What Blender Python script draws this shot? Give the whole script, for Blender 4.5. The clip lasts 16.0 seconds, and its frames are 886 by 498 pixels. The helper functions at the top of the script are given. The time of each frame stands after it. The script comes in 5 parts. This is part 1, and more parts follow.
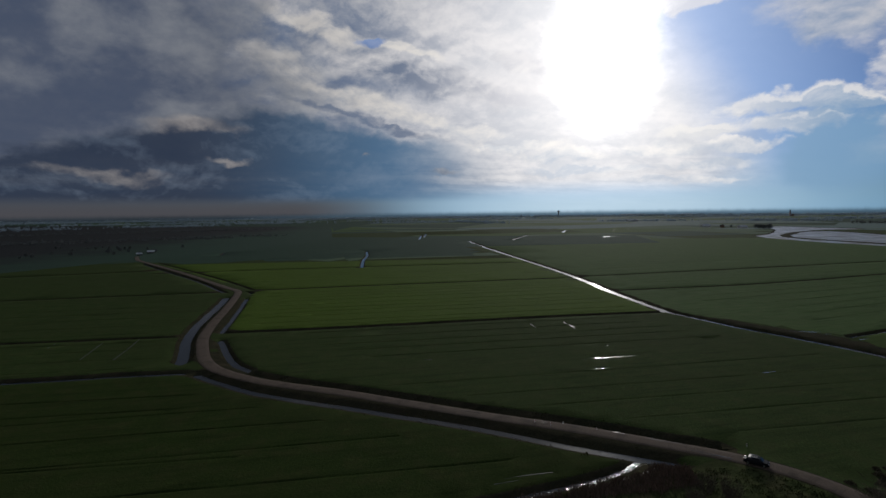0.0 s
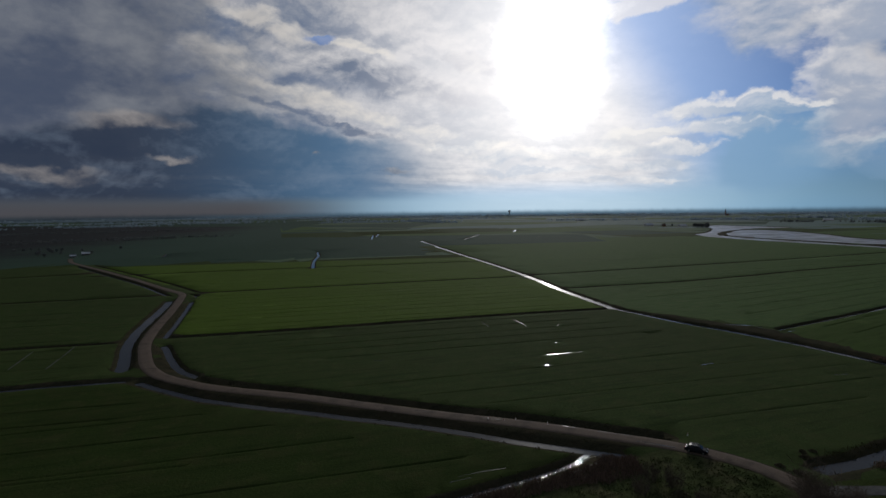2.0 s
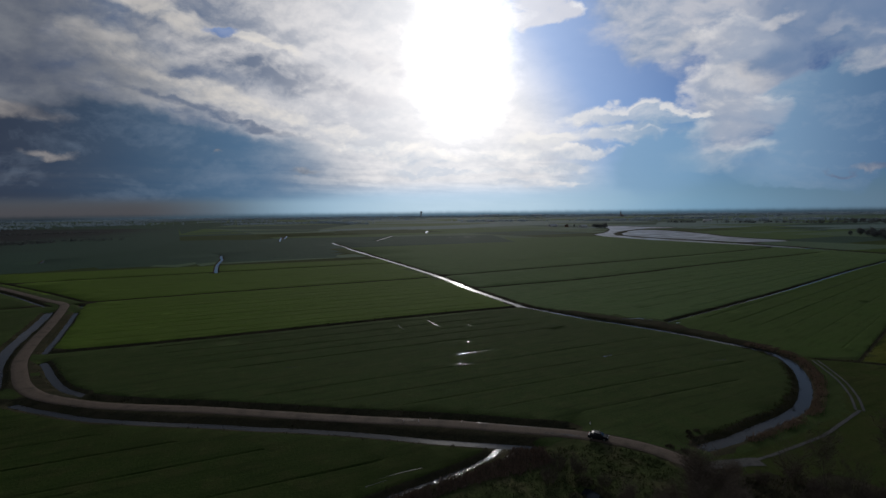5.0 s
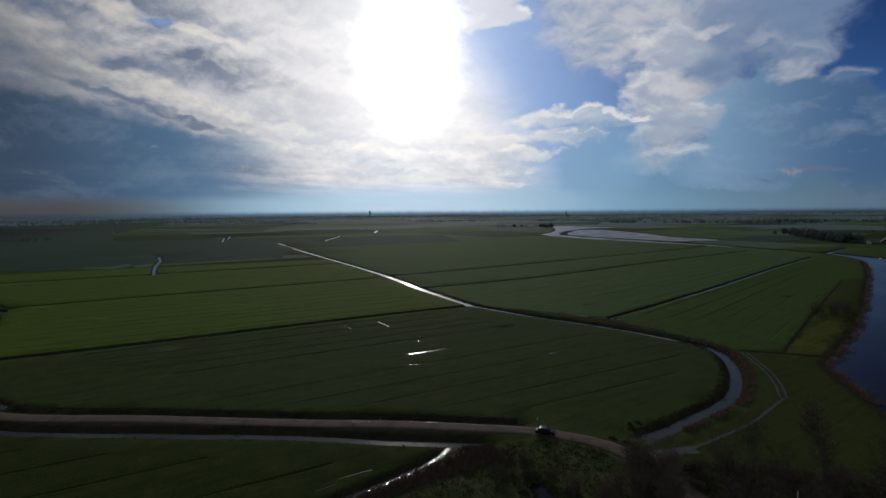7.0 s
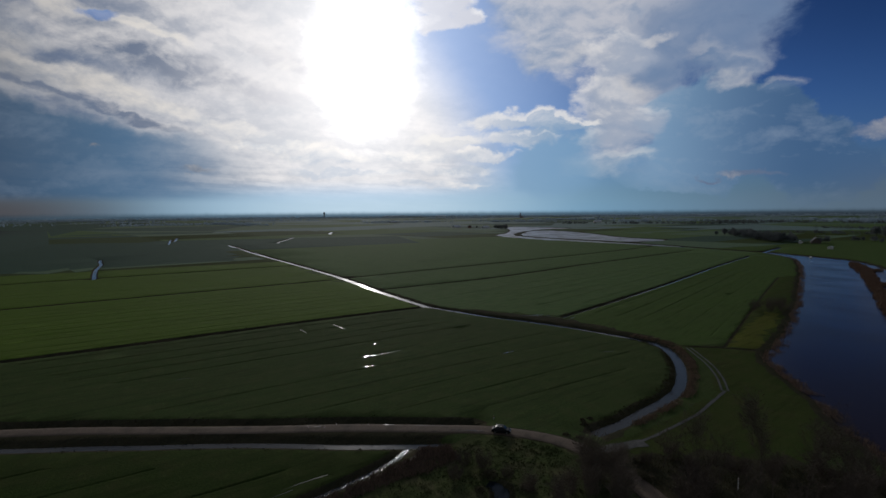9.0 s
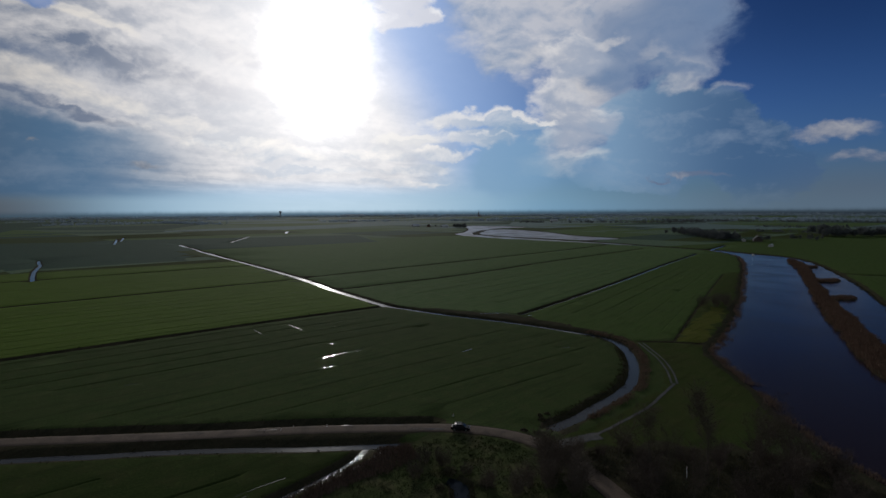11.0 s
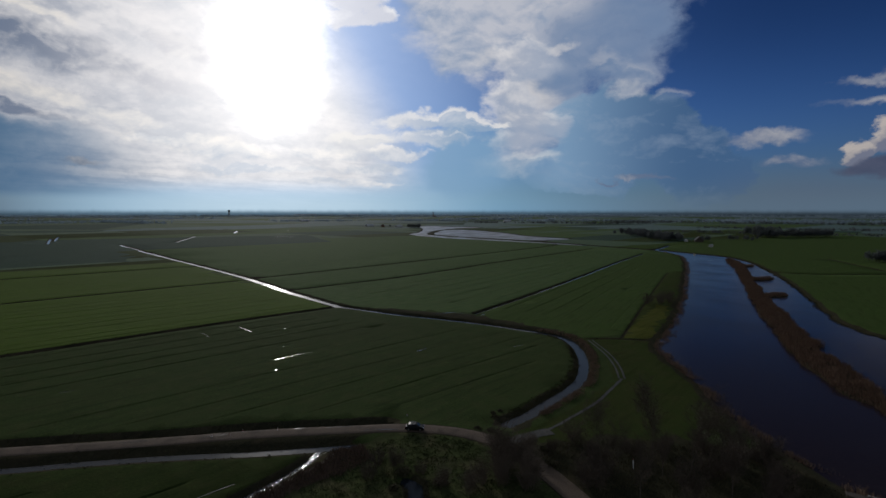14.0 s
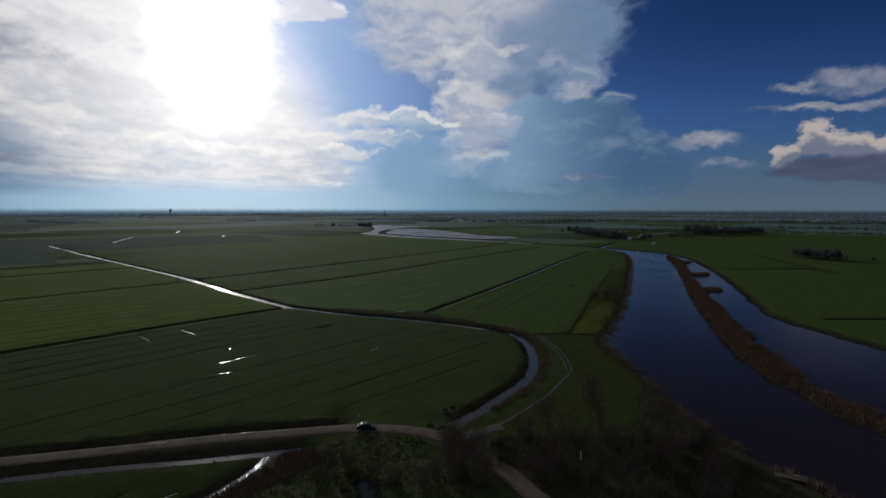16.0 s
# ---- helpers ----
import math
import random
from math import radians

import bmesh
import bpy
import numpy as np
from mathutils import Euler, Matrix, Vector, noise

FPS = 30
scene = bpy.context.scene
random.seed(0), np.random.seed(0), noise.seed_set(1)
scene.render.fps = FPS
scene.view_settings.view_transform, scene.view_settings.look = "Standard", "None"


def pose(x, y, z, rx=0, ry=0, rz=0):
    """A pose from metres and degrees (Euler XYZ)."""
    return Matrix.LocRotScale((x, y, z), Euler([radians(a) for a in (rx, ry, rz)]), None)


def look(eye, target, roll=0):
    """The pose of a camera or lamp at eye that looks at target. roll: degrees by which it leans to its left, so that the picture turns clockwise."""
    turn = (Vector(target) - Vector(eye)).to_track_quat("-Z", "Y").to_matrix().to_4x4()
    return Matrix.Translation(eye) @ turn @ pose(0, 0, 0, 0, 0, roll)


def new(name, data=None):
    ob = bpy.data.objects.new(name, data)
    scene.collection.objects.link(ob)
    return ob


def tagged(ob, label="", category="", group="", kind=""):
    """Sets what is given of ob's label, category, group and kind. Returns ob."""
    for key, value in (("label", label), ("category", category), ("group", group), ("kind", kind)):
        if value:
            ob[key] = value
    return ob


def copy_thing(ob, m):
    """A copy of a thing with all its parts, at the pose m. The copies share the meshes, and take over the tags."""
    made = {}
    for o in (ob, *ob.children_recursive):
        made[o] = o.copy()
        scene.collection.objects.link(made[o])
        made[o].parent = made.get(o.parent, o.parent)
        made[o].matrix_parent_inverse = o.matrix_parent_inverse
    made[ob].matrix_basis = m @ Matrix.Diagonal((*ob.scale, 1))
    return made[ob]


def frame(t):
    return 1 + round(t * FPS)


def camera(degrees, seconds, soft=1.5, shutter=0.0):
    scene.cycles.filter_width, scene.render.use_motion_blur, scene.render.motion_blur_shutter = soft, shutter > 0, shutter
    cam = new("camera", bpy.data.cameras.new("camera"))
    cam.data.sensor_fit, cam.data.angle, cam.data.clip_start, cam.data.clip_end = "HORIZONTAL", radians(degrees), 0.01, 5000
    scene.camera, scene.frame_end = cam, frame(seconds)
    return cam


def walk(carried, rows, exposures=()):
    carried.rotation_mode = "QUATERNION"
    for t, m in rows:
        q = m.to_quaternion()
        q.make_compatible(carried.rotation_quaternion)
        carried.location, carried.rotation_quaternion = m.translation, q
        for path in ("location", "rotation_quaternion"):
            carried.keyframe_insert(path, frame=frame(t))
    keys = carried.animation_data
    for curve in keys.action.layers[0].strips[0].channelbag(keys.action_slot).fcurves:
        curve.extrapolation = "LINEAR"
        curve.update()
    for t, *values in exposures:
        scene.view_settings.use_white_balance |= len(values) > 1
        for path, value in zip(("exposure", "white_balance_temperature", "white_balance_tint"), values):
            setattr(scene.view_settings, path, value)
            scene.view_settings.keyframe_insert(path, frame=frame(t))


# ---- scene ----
cam = camera(79.8, 16.0)
# seconds, yaw, pitch, roll, x, y, z of the hovering camera
PATH = [
    (0, -0.00, -3.99, -0.67, 0.00, 0.03, 49.91),
    (0.5, -0.95, -4.05, -0.72, -0.07, -0.09, 49.95),
    (1, -1.86, -4.09, -0.67, -0.14, -0.21, 50.01),
    (1.5, -3.18, -4.10, -0.66, -0.21, -0.33, 50.07),
    (2, -5.16, -4.10, -0.66, -0.27, -0.43, 50.13),
    (2.5, -7.13, -4.14, -0.61, -0.33, -0.53, 50.18),
    (3, -9.18, -4.13, -0.66, -0.39, -0.62, 50.24),
    (3.5, -10.69, -4.12, -0.64, -0.44, -0.71, 50.29),
    (4, -11.90, -4.12, -0.63, -0.50, -0.79, 50.34),
    (6.5, -18.93, -4.08, -0.52, -0.70, -1.12, 50.53),
    (7, -20.13, -4.14, -0.45, -0.74, -1.17, 50.56),
    (7.5, -21.32, -4.12, -0.45, -0.76, -1.21, 50.59),
    (8, -22.57, -4.07, -0.44, -0.79, -1.26, 50.61),
    (8.5, -23.78, -4.05, -0.43, -0.81, -1.30, 50.62),
    (9, -24.91, -4.05, -0.43, -0.83, -1.33, 50.63),
    (11.5, -30.63, -4.18, -0.22, -0.87, -1.46, 50.62),
    (12, -31.96, -4.13, -0.13, -0.87, -1.48, 50.60),
    (12.5, -33.00, -4.11, -0.11, -0.86, -1.50, 50.57),
    (13, -33.69, -4.13, -0.06, -0.85, -1.51, 50.54),
    (13.5, -34.04, -4.15, -0.03, -0.84, -1.53, 50.51),
    (14, -34.28, -4.18, 0.04, -0.82, -1.54, 50.46),
    (14.5, -35.00, -4.24, 0.03, -0.80, -1.55, 50.41),
    (15, -36.51, -4.26, 0.04, -0.77, -1.57, 50.36),
    (15.5, -38.32, -4.29, 0.06, -0.75, -1.58, 50.29),
    (16, -39.51, -4.28, 0.07, -0.71, -1.59, 50.22),
]
walk(cam, [(t, pose(x, y, z, 90 + pitch, 0, yaw) @ pose(0, 0, 0, 0, 0, roll)) for t, yaw, pitch, roll, x, y, z in PATH])

# ---- sky, clouds and sun ----
SUN_AZ, SUN_EL = 16.7, 15.6            # degrees; azimuth from +y towards +x


def lin(r, g, b):
    """A display colour 0..255 as linear light."""
    return tuple(((c / 255 + 0.055) / 1.055) ** 2.4 if c > 10 else c / 255 / 12.92 for c in (r, g, b))


class Nodes:
    """A small shorthand for node arithmetic."""

    def __init__(self, tree):
        self.tree = tree

    def add(self, kind):
        return self.tree.nodes.new(kind)

    def put(self, socket, value):
        if isinstance(value, bpy.types.NodeSocket):
            self.tree.links.new(value, socket)
        elif isinstance(value, (tuple, list)) and len(value) == 3 and socket.type == "RGBA":
            socket.default_value = (*value, 1)
        else:
            socket.default_value = value

    def m(self, op, a, b=None, c=None):
        n = self.add("ShaderNodeMath")
        n.operation = op
        for s, v in zip(n.inputs, (a, b, c)):
            if v is not None:
                self.put(s, v)
        return n.outputs[0]

    def v(self, op, a, b=None, c=None):
        n = self.add("ShaderNodeVectorMath")
        n.operation = op
        for s, v in zip(n.inputs, (a, b, c)):
            if v is not None:
                self.put(s, v)
        return n.outputs["Value" if op in ("LENGTH", "DOT_PRODUCT", "DISTANCE") else "Vector"]

    def xyz(self, x, y, z=0.0):
        n = self.add("ShaderNodeCombineXYZ")
        for s, v in zip(n.inputs, (x, y, z)):
            self.put(s, v)
        return n.outputs[0]

    def split(self, v):
        n = self.add("ShaderNodeSeparateXYZ")
        self.put(n.inputs[0], v)
        return n.outputs[0], n.outputs[1], n.outputs[2]

    def step(self, x, lo, hi, to_lo=0.0, to_hi=1.0):
        n = self.add("ShaderNodeMapRange")
        n.interpolation_type = "SMOOTHSTEP"
        for s, v in zip(n.inputs[:5], (x, lo, hi, to_lo, to_hi)):
            self.put(s, v)
        return n.outputs[0]

    def noise(self, v, scale, detail=4.0, rough=0.55, color=False):
        n = self.add("ShaderNodeTexNoise")
        self.put(n.inputs["Vector"], v)
        self.put(n.inputs["Scale"], scale)
        self.put(n.inputs["Detail"], detail)
        self.put(n.inputs["Roughness"], rough)
        return n.outputs["Color" if color else "Fac"]

    def mix(self, f, a, b, blend="MIX"):
        n = self.add("ShaderNodeMix")
        n.data_type, n.blend_type = "RGBA", blend
        self.put(n.inputs[0], f)
        self.put(n.inputs[6], a)
        self.put(n.inputs[7], b)
        return n.outputs[2]

    def scale(self, col, k):
        n = self.add("ShaderNodeVectorMath")
        n.operation = "SCALE"
        self.put(n.inputs[0], col)
        self.put(n.inputs["Scale"], k)
        return n.outputs[0]


world = bpy.data.worlds.new("world")
world.use_nodes = True
scene.world = world
k = Nodes(world.node_tree)
k.tree.nodes.clear()
way = k.add("ShaderNodeTexCoord").outputs["Generated"]
wx, wy, wz = k.split(way)
DEG = 180 / math.pi
u = k.m("MULTIPLY", k.m("ARCTAN2", wx, wy), DEG)              # azimuth
v = k.m("MULTIPLY", k.m("ARCSINE", wz), DEG)                  # elevation
uv = k.xyz(u, v)
# ragged edges: the sky's coordinates pushed about by noise
big = k.v("SUBTRACT", k.noise(k.xyz(k.m("MULTIPLY", u, 0.6), v), 0.16, 3, color=True), (0.5, 0.5, 0.5))
fine = k.v("SUBTRACT", k.noise(k.xyz(k.m("MULTIPLY", u, 0.75), v), 0.5, 6, 0.56, color=True), (0.5, 0.5, 0.5))
puffy = k.v("MULTIPLY_ADD", fine, (4.0, 2.5, 0), k.v("MULTIPLY_ADD", big, (4, 3, 0), uv))
soft = k.v("MULTIPLY_ADD", fine, (1.6, 1.0, 0), k.v("MULTIPLY_ADD", big, (9, 5, 0), uv))
billow = k.noise(k.xyz(k.m("MULTIPLY", u, 0.7), v, 3.0), 0.22, 6, 0.55)
# a high layer seen in perspective, combed along one wind direction
den = k.m("ADD", k.m("MAXIMUM", wz, 0.0), 0.07)
px, py = k.m("DIVIDE", wx, den), k.m("DIVIDE", wy, den)
WIND = radians(62)
along = k.m("ADD", k.m("MULTIPLY", px, math.sin(WIND)), k.m("MULTIPLY", py, math.cos(WIND)))
across = k.m("SUBTRACT", k.m("MULTIPLY", px, math.cos(WIND)), k.m("MULTIPLY", py, math.sin(WIND)))
warp = k.v("MULTIPLY", fine, (1.0, 0.45, 0))
streak = k.noise(k.v("ADD", k.xyz(k.m("MULTIPLY", along, 0.45), across), warp), 1.05, 6, 0.55)
streak2 = k.noise(k.v("ADD", k.xyz(k.m("MULTIPLY", along, 0.7), across, 7.0), warp), 2.0, 5, 0.55)


def blobs(coord, *rows):
    """The distance to a union of ellipses (azimuth, elevation, radii): 1 on their outline."""
    out = None
    for u0, v0, ru, rv in rows:
        d = k.v("LENGTH", k.v("MULTIPLY_ADD", coord, (1 / ru, 1 / rv, 0), (-u0 / ru, -v0 / rv, 0)))
        out = d if out is None else k.m("SMOOTH_MIN", out, d, 0.35)
    return out


def cover(d, edge=0.25):
    return k.step(d, 1 + edge, 1 - edge)


def shade(noise_value, lo, hi, dark, light):
    return k.mix(k.step(noise_value, lo, hi), dark, light)


sky = k.add("ShaderNodeTexSky")
sky.sky_type, sky.sun_disc = "NISHITA", False
sky.sun_elevation, sky.sun_rotation = radians(SUN_EL), radians(SUN_AZ)
sky.air_density, sky.dust_density, sky.ozone_density = 1.0, 0.6, 3.0
su, sv = k.m("SUBTRACT", u, SUN_AZ), k.m("SUBTRACT", v, SUN_EL)
sun_far = k.v("LENGTH", k.xyz(su, sv))                        # degrees from the sun

# light on the clouds: how much thicker a puff is than the air above it, towards the sun
q_ = k.v("MULTIPLY_ADD", uv, (0.62, 1.0, 0), k.v("MULTIPLY", big, (3, 3, 0)))
n_a = k.noise(q_, 0.25, 9, 0.6)
n_b = k.noise(k.v("ADD", q_, (0, 0.6, 0)), 0.25, 9, 0.6)
n_c = k.noise(k.v("ADD", q_, (0, 1.9, 0)), 0.25, 5, 0.5)
lit = k.m("ADD", k.m("MULTIPLY", k.m("SUBTRACT", n_a, n_b), 2.6), k.m("MULTIPLY", k.m("SUBTRACT", n_a, n_c), 1.2))
pu, pv, _ = k.split(puffy)
combed = k.xyz(pu, k.m("ADD", pv, k.m("MULTIPLY", pu, 0.27)))   # bands that sink towards the sun


def cloud(c, rows, dark, light, v_lo, v_hi, edge=0.22, opacity=0.95, relief=1.0, torn=1.0, coord=None):
    """A bank of cloud over c: shaded below v_lo, bright above v_hi, with lit puffs."""
    d = k.m("SUBTRACT", blobs(coord or puffy, *rows), k.m("MULTIPLY", k.m("SUBTRACT", n_a, 0.5), torn))
    tone = k.m("ADD", k.step(pv, v_lo, v_hi, 0.12, 0.80), k.m("MULTIPLY", lit, relief))
    return k.mix(k.m("MULTIPLY", cover(d, edge), opacity), c, k.mix(k.m("MINIMUM", k.m("MAXIMUM", tone, 0), 1), dark, light))


def rimmed(c, rows, body, rim_col, height=0.8, edge=0.16, opacity=0.95, torn=1.2, fade=0.0, aside=0.0):
    """A cumulus over c whose upper edges catch the sun."""
    shift = k.m("MULTIPLY", k.m("SUBTRACT", n_a, 0.5), torn)
    inside_d = k.m("SUBTRACT", blobs(puffy, *rows), shift)
    above = k.m("SUBTRACT", blobs(k.v("ADD", puffy, (aside, height, 0.0)), *rows), shift)
    a = cover(inside_d, edge)
    r_ = k.m("MULTIPLY", k.step(above, 0.78, 1.25), 1.0)
    r_ = k.m("MINIMUM", k.m("MAXIMUM", k.m("ADD", r_, k.m("MULTIPLY", lit, 0.9)), 0), 1)
    a = k.m("MULTIPLY", a, opacity)
    if fade:
        a = k.m("MULTIPLY", a, k.step(pv, fade - 1.6, fade + 0.8))
    return k.mix(a, c, k.mix(r_, body, rim_col))


# clear air: the sky's own blue, deep away from the sun
c = k.scale(k.mix(1.0, sky.outputs[0], (0.22, 0.48, 1.08), "MULTIPLY"), k.step(v, 19, 5, k.step(u, 52, 66, 0.026, 0.0225), 0.040))
c = k.mix(k.step(sun_far, 34, 5, 0, 0.85), c, lin(142, 173, 222))
# haze towards the horizon, bright under the sun
haze = k.mix(k.step(u, -16, 9), lin(72, 72, 77), lin(118, 161, 191))
haze = k.mix(k.step(k.m("ABSOLUTE", su), 26, 5, 0, 0.85), haze, lin(170, 197, 215))
haze = k.mix(k.step(u, 30, 64), haze, lin(86, 106, 124))
low = k.m("EXPONENT", k.m("MULTIPLY", k.m("MAXIMUM", v, 0), -0.24))
c = k.mix(k.m("MULTIPLY", low, 0.97), c, haze)

# heavy broken cloud in the rest of the sky
rest = k.m("MULTIPLY", k.step(streak, 0.34, 0.54), k.step(v, 21, 28))
rest = k.m("MAXIMUM", rest, k.m("MULTIPLY", k.step(billow, 0.36, 0.52), k.step(k.m("ABSOLUTE", u), 88, 110)))
rest = k.m("MULTIPLY", rest, k.m("SUBTRACT", 1, k.m("MULTIPLY", k.step(u, 40, 52), k.step(u, 120, 100))))
c = k.mix(rest, c, shade(streak2, 0.3, 0.7, lin(66, 74, 88), lin(128, 134, 142)))

# high combed layer left of and around the sun
glow = k.step(sun_far, 28, 5)
veil = k.m("MULTIPLY", k.step(k.m("ADD", u, k.m("MULTIPLY", k.m("MAXIMUM", k.m("SUBTRACT", v, 7), 0), 0.7)), 34, 24), k.step(v, 1.2, 3.6))
veil = k.m("MULTIPLY", veil, k.step(k.m("ADD", streak, k.m("MULTIPLY", glow, 0.22)), 0.20, 0.38))
veil = k.m("MULTIPLY", veil, k.step(v, 32, 22, 0.25, 1.0))
veil_tone = k.m("ADD", k.m("ADD", k.m("MULTIPLY", streak2, 0.5), k.m("MULTIPLY", streak, 0.5)), k.m("MULTIPLY", lit, 0.22))
near_sun = k.step(sun_far, 32, 10)
veil_col = shade(veil_tone, 0.30, 0.70, k.mix(glow, lin(98, 112, 136), lin(212, 213, 217)), k.mix(near_sun, lin(170, 171, 174), lin(229, 226, 226)))
c = k.mix(k.m("MULTIPLY", veil, 0.95), c, veil_col)
# torn grey cloud and bright bands that sink towards the sun, above the dark bank
c = cloud(c, ((-5, 13.0, 8, 1.5), (3, 13.8, 6, 1.3), (-15, 15.5, 4, 1.0), (9, 17.5, 4, 0.8), (-9, 7.4, 9, 0.45)), k.mix(k.step(sun_far, 22, 7), lin(96, 110, 134), lin(206, 206, 212)), k.mix(near_sun, lin(182, 181, 184), lin(228, 226, 226)), 10, 22, 0.4, 0.88, 1.1, 0.8, combed)
c = cloud(c, ((-9, 9.3, 10, 0.9), (3, 9.4, 8, 0.8), (-17, 10.6, 4, 1.2), (-13, 15.2, 5, 0.9), (8, 8.0, 8, 0.6), (-4, 15.6, 4, 0.5)), k.mix(near_sun, lin(128, 138, 154), lin(196, 200, 208)), k.mix(near_sun, lin(196, 192, 188), lin(234, 229, 223)), 4, 13, 0.5, 0.85, 1.2, 0.9, combed)
c = cloud(c, ((-6.8, 17.5, 1.7, 0.45),), lin(70, 110, 170), lin(96, 132, 188), 17, 18, 0.4, 0.75, 0.0)

# great cloud with its shower
c = cloud(c, ((37.0, 19.5, 6.4, 4.6), (36.6, 15.6, 3.6, 2.4), (47, 19, 9, 5), (54.4, 18.6, 3.6, 1.8), (53.6, 14.9, 2.8, 2.2), (44.6, 12.5, 4.8, 5.0), (43.2, 7.2, 3.8, 2.4), (44, 23.5, 9, 3)),
          k.mix(k.step(u, 44, 57), lin(126, 146, 174), lin(88, 112, 148)), k.mix(k.step(u, 46, 57), lin(184, 187, 197), lin(128, 140, 164)), -2, 22, 0.34, 0.95, 1.15, 1.3)
d = blobs(soft, (49.8, 16.0, 6.2, 3.4), (46, 13.4, 3, 1.6), (52.8, 18.4, 3.6, 2.6))
c = k.mix(k.m("MULTIPLY", k.step(k.m("SUBTRACT", d, k.m("MULTIPLY", lit, 0.5)), 1.4, 0.5), 0.78), c, lin(102, 126, 160))
d = blobs(k.v("MULTIPLY_ADD", puffy, (0.8, 0.8, 0.8), k.v("MULTIPLY", soft, (0.2, 0.2, 0.2))), (50.5, 8.0, 5.4, 4.6), (55.6, 7.6, 4.4, 4.2), (58.6, 5.4, 4.0, 3.4), (60.6, 3.2, 4.4, 2.6), (49, 4, 6, 2.6))
d = k.m("SUBTRACT", d, k.m("MULTIPLY", k.m("SUBTRACT", n_a, 0.5), 0.9))
shower = k.mix(k.step(u, 42, 60), lin(126, 158, 188), lin(64, 94, 130))
shower = k.mix(k.m("MINIMUM", k.m("MAXIMUM", k.m("MULTIPLY", lit, 0.5), 0), 0.5), shower, lin(150, 165, 184))
fall = k.m("MULTIPLY", k.step(d, 1.10, 0.94), k.step(k.m("ADD", u, k.m("MULTIPLY", billow, 6)), 44, 51))
c = k.mix(k.m("MULTIPLY", k.m("MULTIPLY", fall, k.step(v, 0.5, 4.0, 0.45, 1.0)), 0.92), c, shower)
c = cloud(c, ((53.3, 12.2, 1.5, 0.7), (42.2, 7.2, 3.4, 0.5), (43, 12.4, 3.0, 1.2), (43, 9.4, 2.6, 1.0), (40, 15.5, 3, 0.9), (46.5, 16.4, 1.8, 0.4)),
          lin(160, 168, 184), lin(214, 210, 208), 7, 12, 0.55, 0.6, 0.9)
# its bright side, a column of lit ledges towards the sun
c = rimmed(c, ((42.4, 15.2, 3.4, 2.2), (41.6, 11.4, 2.6, 2.6), (43.6, 9.0, 3.2, 1.6), (42.2, 7.2, 3.2, 1.2)), lin(158, 168, 186), lin(222, 220, 220), 0.6, 0.3, 0.66, 1.8, 0.0, -0.7)
c = rimmed(c, ((41.2, 4.6, 3.0, 0.9), (44.6, 5.2, 2.0, 0.5)), lin(160, 176, 190), lin(204, 208, 210), 0.5, 0.6, 0.5, 1.6)
c = rimmed(c, ((53.2, 13.4, 1.9, 1.0), (51.0, 14.6, 1.6, 0.8), (57.8, 11.4, 1.6, 0.7)), lin(108, 130, 160), lin(172, 176, 186), 0.5, 0.5, 0.45, 1.6)
# towering cloud beside the blue gap: bright rim, blue shade below
d = blobs(soft, (37.0, 5.2, 3.6, 3.2), (35.4, 4.4, 2.6, 2.4))
c = k.mix(k.m("MULTIPLY", cover(d, 0.5), 0.75), c, lin(116, 154, 186))
c = rimmed(c, ((26.2, 7.2, 3.4, 0.55), (29.0, 9.0, 2.4, 0.7), (32.2, 9.3, 2.2, 0.8), (35.0, 9.6, 1.3, 1.0), (37.6, 9.0, 1.7, 0.7), (39.6, 8.6, 2.0, 0.5), (33.0, 7.6, 4.0, 0.9)), k.mix(k.step(u, 28, 37), lin(206, 208, 212), lin(142, 165, 190)), lin(226, 224, 222), 0.6, 0.36, 0.8, 2.8, 5.4)
c = cloud(c, ((26.6, 4.5, 3.6, 0.5), (29, 5.9, 3.4, 0.5), (22, 6.0, 4, 0.6), (24, 3.2, 5, 0.35), (15, 4.2, 6, 0.4), (13, 5.6, 4, 0.5), (8, 6.6, 4, 0.5)), lin(178, 188, 202), lin(236, 232, 228), 4, 7, 0.3, 0.8, 1.2)
c = rimmed(c, ((24.6, 19.4, 3.4, 1.0), (27.4, 19.9, 2.2, 0.8), (24.0, 21.2, 4.0, 1.2)), lin(206, 206, 212), lin(240, 238, 236), 0.5, 0.3, 0.8, 2.6)

# heavy cloud far left of the sun
edge_u = k.m("ADD", -14.5, k.m("MULTIPLY", k.m("SUBTRACT", billow, 0.5), 24))
edge_u = k.m("ADD", edge_u, k.m("MULTIPLY", k.m("SUBTRACT", v, 12), -0.4))
gloom = k.m("MULTIPLY", k.step(k.m("SUBTRACT", u, edge_u), 6, -8), k.step(v, 3.0, 6.0))
gloom = k.m("MULTIPLY", gloom, k.step(u, -120, -70))
g_tone = k.m("ADD", k.m("ADD", billow, k.m("MULTIPLY", u, 0.008)), k.m("MULTIPLY", lit, 0.09))
c = k.mix(k.m("MULTIPLY", gloom, 0.95), c, shade(g_tone, 0.12, 0.56, lin(66, 76, 96), lin(116, 120, 128)))
